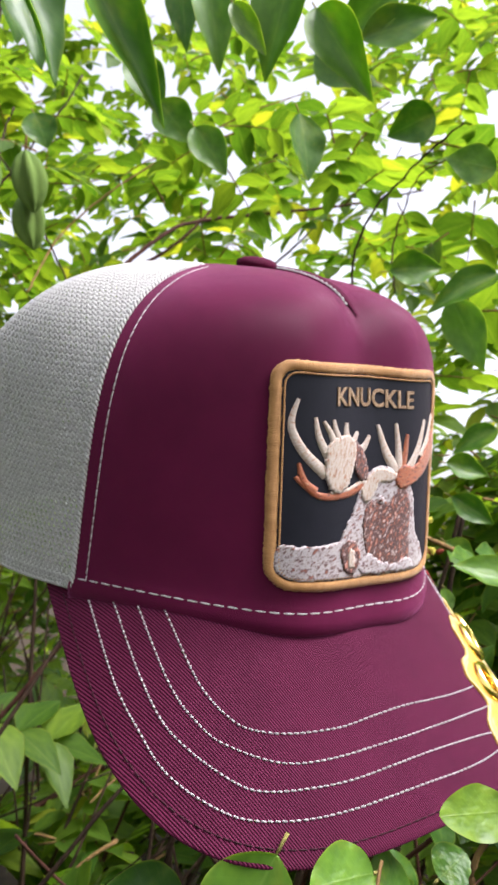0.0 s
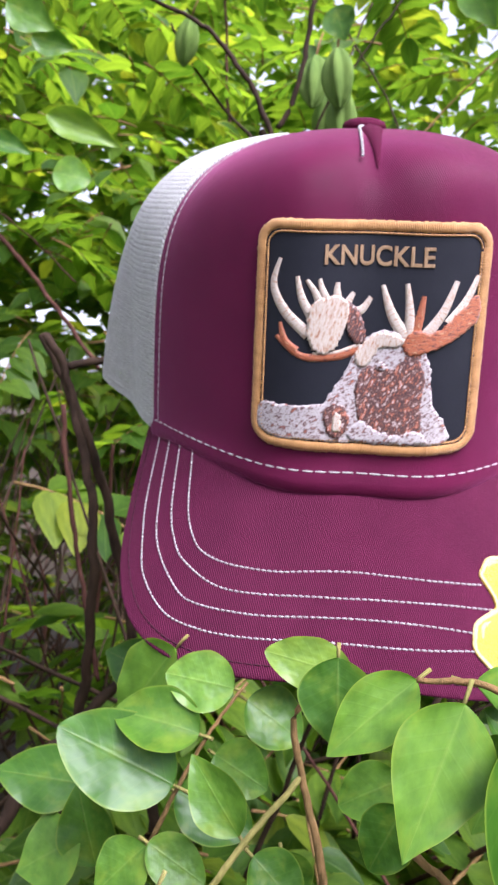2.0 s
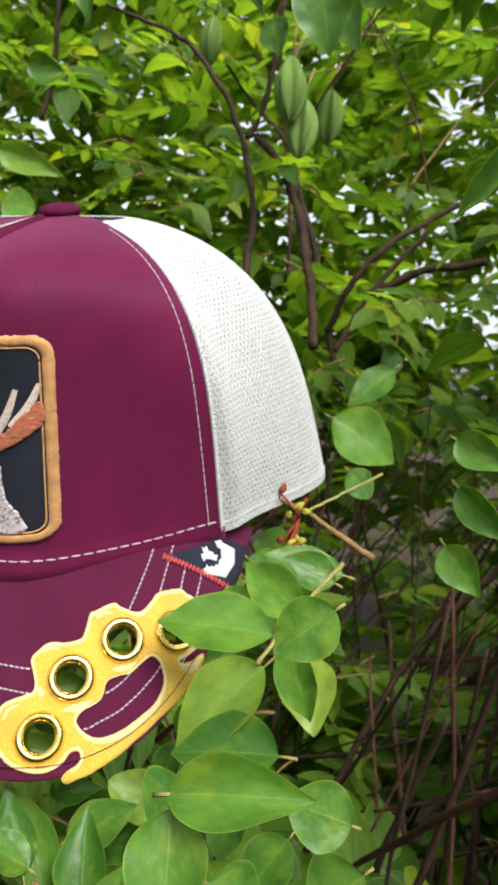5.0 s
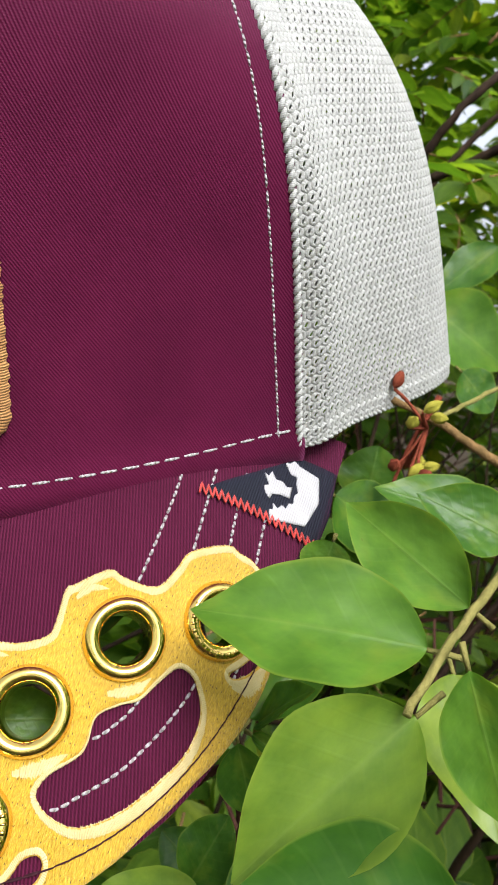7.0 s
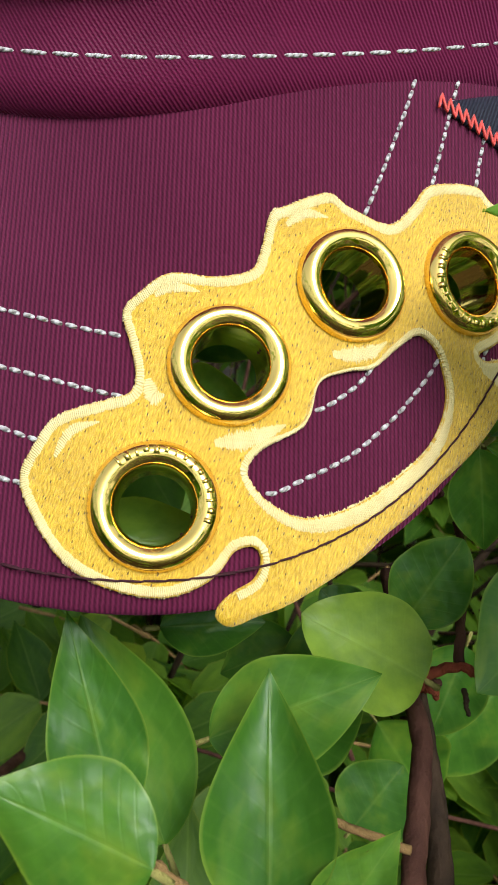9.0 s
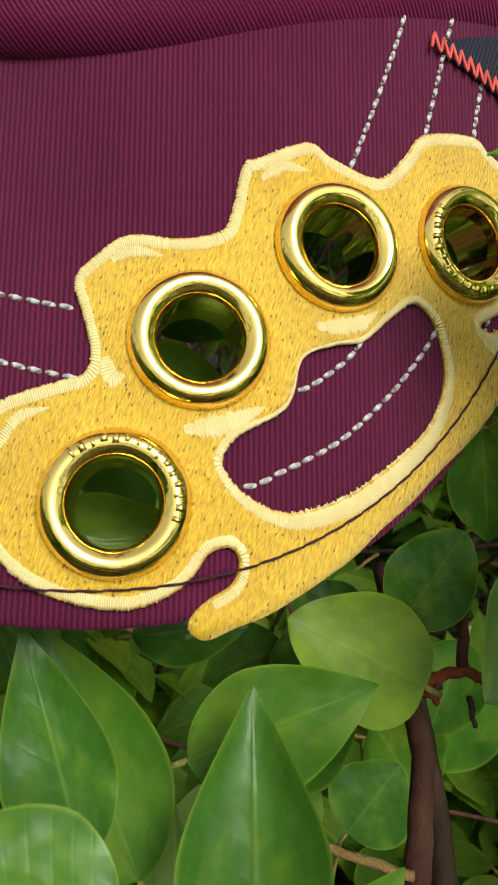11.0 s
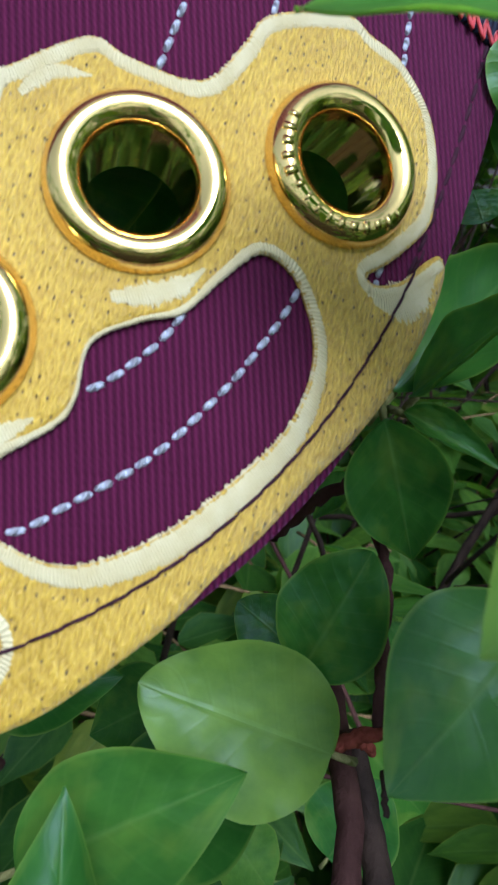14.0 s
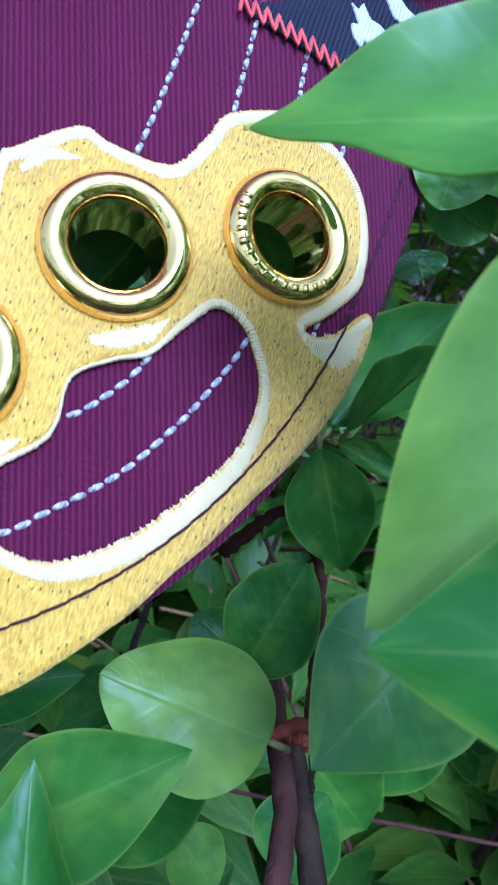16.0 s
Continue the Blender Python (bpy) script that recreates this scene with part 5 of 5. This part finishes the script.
leaf(upper_branch, 'p', (0.1446, 0.4244, 1.2569), (0.1170, 0.4231, 1.2439), 0.0162, (-0.11, -0.94, 0.33))
leaf(upper_branch, 'p', (0.1083, 0.4084, 1.1902), (0.1272, 0.4123, 1.1737), 0.0171, (0.36, -0.91, 0.20))
leaf(upper_branch, 'o', (0.0323, 0.3557, 1.4277), (0.0384, 0.3625, 1.3926), 0.0271, (0.69, -0.72, -0.02))
leaf(upper_branch, 'p', (-0.0750, 0.2162, 1.4230), (-0.0505, 0.2300, 1.3732), 0.0279, (0.86, -0.41, 0.31))
leaf(upper_branch, 'o', (-0.1170, 0.3108, 1.4761), (-0.1113, 0.3176, 1.4566), 0.0192, (0.89, -0.44, 0.11))
leaf(upper_branch, 'p', (-0.2384, 0.2335, 1.4245), (-0.2204, 0.2566, 1.4145), 0.0256, (0.77, -0.64, -0.08))
leaf(upper_branch, 'p', (-0.3097, 0.2610, 1.3695), (-0.2882, 0.2839, 1.3626), 0.0171, (0.74, -0.65, 0.17))
leaf(upper_branch, 'o', (-0.3901, 0.3276, 1.4944), (-0.3664, 0.3530, 1.4907), 0.0256, (0.69, -0.68, -0.27))
leaf(upper_branch, 'r', (-0.2772, 0.2952, 1.3500), (-0.2591, 0.3148, 1.3488), 0.0278, (0.72, -0.66, 0.20))
leaf(upper_branch, 'p', (-0.2839, 0.2899, 1.3900), (-0.2464, 0.3298, 1.3754), 0.0235, (0.73, -0.69, -0.01))
leaf(under_branch, 'p', (0.1273, 0.2561, 1.0883), (0.1123, 0.2598, 1.1111), 0.0159, (0.68, -0.51, 0.53))
leaf(under_branch, 'o', (0.1109, 0.2502, 1.0836), (0.0919, 0.2424, 1.1082), 0.0165, (0.80, -0.21, 0.55))
leaf(under_branch, 'p', (0.1102, 0.2432, 1.0899), (0.0948, 0.2393, 1.1117), 0.0124, (0.81, -0.26, 0.53))
leaf(under_branch, 'o', (0.1285, 0.2388, 1.1075), (0.1215, 0.2250, 1.1164), 0.0129, (0.49, 0.28, 0.83))
leaf(under_branch, 'r', (0.1124, 0.2888, 1.1024), (0.1036, 0.2712, 1.1112), 0.0168, (0.75, -0.20, 0.62))
leaf(under_branch, 'o', (0.1052, 0.2578, 1.0940), (0.1146, 0.2768, 1.1085), 0.0150, (0.62, -0.30, 0.72))
leaf(under_branch, 'r', (0.1059, 0.2885, 1.1082), (0.1062, 0.2949, 1.1222), 0.0124, (0.45, -0.82, 0.36))
leaf(under_branch, 'p', (0.1320, 0.2604, 1.0892), (0.1317, 0.2675, 1.1028), 0.0091, (0.52, -0.75, 0.41))
leaf(under_branch, 'o', (0.0847, 0.2580, 1.0975), (0.0921, 0.2730, 1.1013), 0.0103, (0.59, -0.46, 0.67))
leaf(under_branch, 'o', (0.0974, 0.2909, 1.0994), (0.0930, 0.2765, 1.0897), 0.0128, (0.50, -0.59, 0.64))
leaf(under_branch, 'o', (0.0893, 0.2827, 1.0924), (0.0851, 0.2705, 1.0852), 0.0122, (0.48, -0.56, 0.67))
leaf(under_branch, 'o', (0.1025, 0.2968, 1.1352), (0.1066, 0.3010, 1.1188), 0.0108, (0.70, -0.60, 0.38))
leaf(under_branch, 'o', (0.0951, 0.3044, 1.1343), (0.0918, 0.3278, 1.1517), 0.0132, (0.62, -0.41, 0.67))
leaf(under_branch, 'p', (0.0993, 0.3023, 1.1339), (0.1097, 0.3075, 1.1318), 0.0038, (0.41, -0.50, 0.76))
leaf(under_branch, 'o', (0.1204, 0.3043, 1.1219), (0.1235, 0.2860, 1.1108), 0.0185, (0.55, -0.40, 0.73))
leaf(under_branch, 'o', (0.0993, 0.2704, 1.0807), (0.1007, 0.2901, 1.0935), 0.0179, (0.51, -0.49, 0.70))
leaf(under_branch, 'o', (0.0650, 0.3385, 1.0326), (0.0797, 0.3582, 1.0041), 0.0269, (0.92, -0.22, 0.33))
leaf(under_branch, 'r', (0.0678, 0.3825, 1.0337), (0.0662, 0.3609, 1.0083), 0.0256, (0.42, -0.70, 0.57))
leaf(under_branch, 'r', (0.0787, 0.3252, 1.0137), (0.0783, 0.3373, 1.0306), 0.0218, (0.56, -0.66, 0.49))
leaf(under_branch, 'o', (0.0815, 0.3115, 1.1152), (0.0811, 0.3057, 1.1089), 0.0051, (0.42, -0.68, 0.60))
leaf(under_branch, 'r', (0.0576, 0.3233, 1.1237), (0.0656, 0.3262, 1.1137), 0.0113, (0.76, -0.43, 0.48))
leaf(under_branch, 'r', (0.0790, 0.3438, 1.1579), (0.0700, 0.3363, 1.1642), 0.0103, (0.68, -0.73, 0.11))
leaf(under_branch, 'r', (0.0617, 0.3486, 1.1469), (0.0583, 0.3480, 1.1520), 0.0113, (0.76, -0.47, 0.46))
leaf(under_branch, 'r', (0.0817, 0.3056, 1.0842), (0.0739, 0.2991, 1.0902), 0.0113, (0.72, -0.29, 0.63))
leaf(under_branch, 'r', (0.0836, 0.3376, 1.0739), (0.0888, 0.3287, 1.0544), 0.0167, (0.56, -0.68, 0.46))
leaf(under_branch, 'r', (0.0827, 0.2952, 1.0479), (0.0918, 0.3007, 1.0390), 0.0123, (0.70, -0.02, 0.71))

leaf(under_branch, "o", (0.0978, 0.3044, 1.1350), (0.1081, 0.3070, 1.1499), 0.011, (-0.36, -0.69, 0.63))

# leaves close below the eyelets
leaf(under_branch, "o", (0.0852, 0.2406, 1.1166), (0.0942, 0.2641, 1.1183), 0.011, (0.71, -0.28, 0.64))
leaf(under_branch, "o", (0.0497, 0.2605, 1.1193), (0.0629, 0.2696, 1.1041), 0.018, (0.75, -0.30, 0.60))
leaf(under_branch, "o", (0.0796, 0.2546, 1.1341), (0.0850, 0.2691, 1.1350), 0.012, (0.77, -0.34, 0.54))
leaf(under_branch, "o", (0.0443, 0.2724, 1.1386), (0.0526, 0.2854, 1.1328), 0.012, (0.79, -0.37, 0.49))
leaf(under_branch, "o", (0.0675, 0.2764, 1.1604), (0.0751, 0.2771, 1.1464), 0.018, (0.85, -0.27, 0.46))
leaf(under_branch, "o", (0.0557, 0.2890, 1.1588), (0.0621, 0.2852, 1.1431), 0.015, (0.83, -0.31, 0.46))
leaf(under_branch, "o", (0.0726, 0.3011, 1.1615), (0.0801, 0.3048, 1.1480), 0.017, (0.78, -0.44, 0.45))

# mid and far growth: limbs, pods and many leafy sprays
shrub = empty("shrub", None, "tall green shrub with dark limbs behind the cap", "shrub")


def limb(points, r0, r1, mat):
    line = smooth_line(points, 9 * len(points))
    line = line + np.cumsum(np.random.normal(0, 0.0006, line.shape), 0)
    v, f = tube(line, [r0, r1], 10, 0.1)
    mesh_object("limb", v, f, mat, shrub)


limb([(-0.347, 0.381, 1.550), (-0.293, 0.438, 1.523), (-0.265, 0.463, 1.486), (-0.245, 0.485, 1.442), (-0.227, 0.496, 1.380), (-0.197, 0.481, 1.291)], 0.0015, 0.0035, BARK)
limb([(-0.208, 0.498, 1.674), (-0.214, 0.499, 1.620), (-0.217, 0.490, 1.555), (-0.226, 0.489, 1.496), (-0.245, 0.485, 1.442)], 0.0015, 0.0025, BARK)
limb([(-0.478, 0.539, 1.635), (-0.441, 0.580, 1.562), (-0.399, 0.622, 1.506), (-0.372, 0.639, 1.419), (-0.347, 0.654, 1.324)], 0.0015, 0.0025, BARK)
limb([(-0.558, 0.656, 1.859), (-0.536, 0.673, 1.714), (-0.530, 0.681, 1.613), (-0.506, 0.698, 1.499), (-0.487, 0.713, 1.353)], 0.0015, 0.0025, BARK_RED)
limb([(-0.306, 1.050, 1.599), (-0.220, 1.152, 1.717), (-0.159, 1.204, 1.761), (0.081, 1.368, 1.849), (0.280, 1.479, 1.926)], 0.0040, 0.0020, BARK_RED)
limb([(-0.306, 1.149, 1.646), (-0.199, 1.203, 1.730), (-0.115, 1.254, 1.849), (0.031, 1.310, 1.978)], 0.0030, 0.0020, BARK_RED)
limb([(-0.179, 0.960, 1.549), (-0.099, 0.964, 1.582), (-0.045, 1.018, 1.592), (0.031, 1.070, 1.681)], 0.0025, 0.0015, BARK)
limb([(-0.278, 0.706, 1.462), (-0.254, 0.755, 1.550), (-0.156, 0.778, 1.635), (-0.067, 0.812, 1.703), (0.029, 0.846, 1.759)], 0.0013, 0.0008, TWIG)
limb([(0.084, 0.485, 1.316), (0.076, 0.484, 1.332), (0.060, 0.481, 1.373), (0.071, 0.461, 1.405), (0.095, 0.451, 1.432), (0.135, 0.433, 1.456)], 0.0011, 0.0006, BARK)
limb([(0.101, 0.534, 1.382), (0.104, 0.532, 1.427), (0.121, 0.502, 1.462), (0.150, 0.484, 1.469)], 0.0008, 0.0005, BARK_RED)
limb([(-0.531, 0.317, 1.385), (-0.505, 0.344, 1.363), (-0.470, 0.380, 1.319), (-0.420, 0.402, 1.265), (-0.379, 0.415, 1.222)], 0.0025, 0.0020, BARK_RED)
limb([(-0.609, 0.382, 1.418), (-0.565, 0.427, 1.379), (-0.525, 0.468, 1.333)], 0.0010, 0.0010, BARK_RED)
limb([(-0.132, 0.218, 1.221), (-0.124, 0.225, 1.207), (-0.115, 0.234, 1.178), (-0.103, 0.238, 1.149), (-0.096, 0.243, 1.113), (-0.103, 0.249, 1.057), (-0.110, 0.251, 0.980)], 0.0020, 0.0030, BARK)
limb([(-0.124, 0.225, 1.207), (-0.126, 0.261, 1.216), (-0.125, 0.307, 1.236)], 0.0020, 0.0015, BARK)
limb([(-0.151, 0.227, 1.222), (-0.135, 0.249, 1.171), (-0.125, 0.268, 1.101), (-0.107, 0.281, 1.025), (-0.095, 0.289, 0.964)], 0.0025, 0.0030, BARK)
limb([(-0.195, 0.270, 1.187), (-0.181, 0.280, 1.106), (-0.161, 0.294, 1.023)], 0.0015, 0.0015, BARK_RED)
limb([(-0.096, 0.193, 0.996), (-0.096, 0.217, 1.027), (-0.111, 0.255, 1.035), (-0.139, 0.307, 1.049)], 0.0035, 0.0025, BARK)
limb([(-0.066, 0.580, 1.398), (-0.092, 0.528, 1.352), (-0.110, 0.510, 1.315), (-0.127, 0.512, 1.284)], 0.0020, 0.0025, BARK)
limb([(-0.159, 0.709, 1.378), (-0.202, 0.677, 1.364), (-0.251, 0.649, 1.333)], 0.0040, 0.0040, BARK)
limb([(-0.304, 0.527, 1.470), (-0.276, 0.544, 1.435), (-0.238, 0.551, 1.383), (-0.206, 0.551, 1.327), (-0.176, 0.545, 1.268)], 0.0035, 0.0045, BARK)
limb([(-0.304, 0.639, 1.621), (-0.259, 0.669, 1.537), (-0.217, 0.673, 1.439)], 0.0010, 0.0010, BARK)
limb([(-0.249, 0.568, 1.516), (-0.260, 0.604, 1.578), (-0.255, 0.623, 1.625)], 0.0010, 0.0010, BARK)
limb([(-0.269, 0.555, 1.452), (-0.244, 0.557, 1.504), (-0.198, 0.587, 1.593), (-0.184, 0.606, 1.645)], 0.0013, 0.0008, BARK)
limb([(-0.834, 0.449, 1.574), (-0.828, 0.459, 1.665), (-0.833, 0.456, 1.790), (-0.843, 0.447, 1.897)], 0.0045, 0.0035, BARK)
limb([(-0.269, 0.632, 1.277), (-0.265, 0.658, 1.340), (-0.247, 0.709, 1.411)], 0.0030, 0.0025, BARK)
limb([(-0.388, 0.727, 1.265), (-0.411, 0.715, 1.366), (-0.443, 0.687, 1.464), (-0.472, 0.634, 1.530)], 0.0050, 0.0040, BARK)


def seed_pod(place):
    """A hanging green pod with five blunt ribs."""
    n_a, n_t = 30, 14
    vs = []
    for i in range(n_a):
        a = i * 2 * math.pi / n_a
        for j in range(n_t):
            t = j / (n_t - 1)
            r = 0.0108 * (math.sin(math.pi * min(max(t * 0.98 + 0.01, 0), 1)) ** 0.62) * (1 + 0.3 * math.cos(5 * a))
            vs.append((r * math.cos(a), r * math.sin(a), 0.024 - 0.05 * t))
    ob = mesh_object("seed_pod", vs, grid_faces(n_a, n_t, 0, True), POD)
    ob.matrix_world = pose(*place, random.uniform(-14, 14), random.uniform(-14, 14), random.uniform(0, 90))
    tagged(ob, "green ribbed seed pod hanging in the shrub", "seed pod", "seed pods")
    v, f = tube([(0, 0, 0.023), (0.002, 0.001, 0.035), (0.006, 0.001, 0.05)], [0.0012, 0.0008], 6)
    mesh_object("stalk", v, f, TWIG, ob)


seed_pod((-0.177, 0.479, 1.468))
seed_pod((-0.185, 0.499, 1.446))
seed_pod((-0.229, 0.510, 1.492))
seed_pod((-0.280, 0.591, 1.501))
seed_pod((-0.433, 0.528, 1.596))
seed_pod((-0.169, 0.360, 1.199))


def spray_template(kind, pairs, size, seed):
    """A compound leaf: a stalk with pairs of leaflets and one at its end."""
    rng = random.Random(seed)
    vs, fs, us = [], [], []
    bv, bf, bu = blade(kind, 8, 3, 0.09, 0.1)
    long = size * pairs * 0.42

    def add(base, way, up, length, width):
        y = unit(np.asarray(way, float))
        z = unit(np.asarray(up, float) - y * np.dot(up, y))
        x = np.cross(y, z)
        o = sum(len(q) for q in vs)
        vs.append(np.asarray(base) + bv[:, :1] * x * width + bv[:, 1:2] * y * length + bv[:, 2:] * z * length)
        fs.extend(tuple(k + o for k in q) for q in bf)
        us.append(bu)

    sag = lambda t: np.array([0, t * long, -0.25 * long * t * t])  # noqa: E731
    for k in range(pairs):
        t = (k + 0.7) / pairs
        for side in (-1, 1):
            s = size * rng.uniform(0.75, 1.15)
            add(sag(t), (side * rng.uniform(0.8, 1.1), rng.uniform(0.3, 0.7), rng.uniform(-0.45, 0.1)), (side * 0.2, rng.uniform(-0.3, 0.3), 1), s, s * rng.uniform(0.48, 0.62))
    add(sag(1.0), (rng.uniform(-0.2, 0.2), 1, -0.5), (0, 0.3, 1), size, size * 0.55)
    tv, tf = tube(np.array([sag(t) for t in np.linspace(-0.15, 1, 6)]), [0.0011, 0.0006], 4)
    return np.vstack(vs), fs, np.vstack(us), tv, tf


SPRAYS = [spray_template(k, p, s, i) for i, (k, p, s) in enumerate((("o", 4, 0.036), ("r", 4, 0.031), ("p", 3, 0.046), ("o", 5, 0.033), ("p", 4, 0.04)))]


def foliage(name, count, place, label, seed, scale=(0.8, 1.3)):
    """Many sprays as one mass: place(rng) gives where each hangs."""
    rng = random.Random(seed)
    lv, lf, lu, tv, tf = [], [], [], [], []
    lo = to = 0
    for _ in range(count):
        p = place(rng)
        if p is None:
            continue
        v, f, u, sv, sf = rng.choice(SPRAYS)
        m = pose(0, 0, 0, rng.uniform(-35, 20), rng.uniform(-30, 30), rng.uniform(0, 360))
        r = np.array(m.to_3x3()) * rng.uniform(*scale)
        lv.append(v @ r.T + p), tv.append(sv @ r.T + p)
        lf.append(np.array(f) + lo), tf.append([tuple(k + to for k in q) for q in sf])
        lu.append(u)
        lo += len(v)
        to += len(sv)
    mass = mesh_object(name, np.vstack(lv), np.vstack(lf), LEAF_FAR, None, "", np.vstack(lu))
    tagged(mass, label, "foliage", kind="stuff")
    mesh_object("stalks", np.vstack(tv), [q for part in tf for q in part], TWIG, mass)


# thin bare stems low in the shrub
for k in range(330):
    a = radians(random.uniform(84, 150) if k < 130 else random.uniform(122, 168))
    d = random.uniform(0.42, 1.1)
    x, y = 0.1 + d * math.cos(a), 0.05 + d * math.sin(a)
    z0, z1 = random.uniform(0.3, 0.9), random.uniform(1.0, 1.25)
    lean = (random.uniform(-0.25, 0.25), random.uniform(-0.2, 0.2)) if k < 130 else (random.uniform(-0.6, 0.6), random.uniform(-0.5, 0.5))
    q = CAP.inverted() @ Vector((x + lean[0], y + lean[1], z1)) * 100
    if abs(q[0]) < 14 and -14 < q[1] < 14 and -9 < q[2] < 14:
        continue
    r = random.uniform(0.0008, 0.003 if k < 130 else 0.002)
    limb([(x, y, z0), (x + lean[0] * 0.5 + random.uniform(-0.04, 0.04), y + lean[1] * 0.5, (z0 + z1) / 2), (x + lean[0], y + lean[1], z1)], r * 1.4, r * 0.6, random.choice((BARK, BARK, BARK_RED)))

# flower buds on red stalks beside the mesh
def bud_cluster(place):
    ob = empty("bud_cluster", pose(*place), "cluster of yellow buds on red stalks beside the mesh", "flower buds")
    rng = random.Random(8)
    for k in range(11):
        dx, dy, dz, tilt = rng.uniform(-0.008, 0.008), rng.uniform(-0.006, 0.004), rng.uniform(-0.02, 0.002), rng.uniform(-80, 80)
        vs = []
        for i in range(12):
            a = i * math.pi / 6
            for j in range(7):
                t = j / 6
                r = 0.0014 * math.sin(math.pi * min(max(t, 0.004), 0.998)) ** 0.7 * (1 + 0.12 * math.cos(5 * a))
                vs.append((r * math.cos(a), r * math.sin(a), rng.choice((0.0045, 0.005)) * t))
        b = mesh_object("bud", vs, grid_faces(12, 7, 0, True), BUD if k % 3 else RED_STALK, ob)
        b.matrix_local = pose(dx, dy, dz, tilt, tilt * 0.4, tilt)
        v, f = tube(smooth_line([(0.0, 0.004, -0.006), (dx * 0.5, dy * 0.5 + 0.001, dz * 0.7 - 0.002), (dx, dy, dz)], 8), [0.00045, 0.0004], 6, 0.2)
        mesh_object("stalk", v, f, RED_STALK, ob)
    v, f = tube(smooth_line([(0.0, 0.006, 0.002), (-0.002, 0.002, -0.01), (-0.002, -0.002, -0.022)], 12), [0.0007, 0.0005], 6, 0.2)
    mesh_object("stalk", v, f, RED_STALK, ob)


bud_cluster((0.0845, 0.345, 1.2025))


def ring_place(near, far, low, high, a0, a1, thin=True):
    """A place in the growth beyond the cap: farther places reach higher."""
    def place(rng):
        a = radians(rng.uniform(a0, a1))
        d = near + (far - near) * rng.random() ** 0.8
        z = 1.2 + d * rng.uniform(low, high)
        p = np.array([0.1 + d * math.cos(a), 0.05 + d * math.sin(a), z])
        if thin and (106 < math.degrees(a) < 124 and z > 1.2 + 0.28 * d and rng.random() < 0.3 or 95 < math.degrees(a) < 164 and d < 1.7 and z < 1.2 - 0.04 * d and rng.random() < (0.86 if a < 2.2 else 0.7)):
            return None
        q = np.array(CAP.inverted() @ Vector(p)) * 100
        if abs(q[0]) < 15 and -16 < q[1] < 16 and -12 < q[2] < 16 or z < 0.05:
            return None
        return p
    return place


foliage("foliage", 520, ring_place(0.6, 1.2, -0.35, 0.7, 60, 188), "dense green leaves of the shrub behind the cap", 11, (0.9, 1.4))
foliage("foliage", 2300, ring_place(1.2, 3.6, -0.4, 0.85, 52, 195), "green leaves of the far shrubs in soft light", 12, (1.3, 2.3))
foliage("foliage", 1700, ring_place(1.3, 3.4, -0.3, 0.75, 108, 195), "thick green leaves of a shrub farther off", 14, (1.2, 2.2))
foliage("foliage", 260, ring_place(0.5, 1.0, -0.25, 0.12, 55, 85), "dark green leaves beside the cap", 15, (0.9, 1.4))
foliage("foliage", 420, ring_place(0.42, 1.6, -1.2, -0.15, 50, 86), "shaded leaves low in the shrub", 13, (0.9, 1.5))
foliage("foliage", 200, ring_place(0.5, 1.6, -1.2, -0.1, 86, 126), "sparse leaves among dark bare stems", 17, (1.0, 1.6))
foliage("foliage", 1300, ring_place(0.42, 1.6, -1.2, -0.15, 126, 200), "shaded leaves low in the shrub", 18, (1.0, 1.6))
foliage("foliage", 330, ring_place(1.0, 2.4, 0.1, 0.6, 138, 178), "green leaves high in the shrub", 19, (1.1, 1.8))

foliage("foliage", 330, ring_place(1.2, 3.0, -0.05, 0.55, 116, 144, False), "green leaves filling the shrub above the cap", 23, (1.1, 1.9))
foliage("foliage", 420, ring_place(2.0, 4.5, -0.42, -0.04, 80, 132, False), "green leaves of far low shrubs", 21, (1.5, 2.5))

foliage("foliage", 260, ring_place(1.2, 2.6, -0.16, 0.1, 130, 152, False), "green leaves of a shrub behind bare limbs", 22, (1.2, 2.0))


def below_cap(rng):
    p = np.array([rng.uniform(-0.38, 0.16), rng.uniform(0.28, 0.8), rng.uniform(0.5, 0.98)])
    q = np.array(CAP.inverted() @ Vector(p)) * 100
    return None if q[2] > -13 else p


foliage("foliage", 460, below_cap, "green leaves deep below the cap", 20, (0.9, 1.4))
# out-of-view ring behind the camera, added to cut skylight from the sides
foliage("foliage", 1500, ring_place(1.5, 3.2, -0.5, 0.5, 195, 412), "unseen green leaves added round the camera to block side light", 16, (1.4, 2.6))
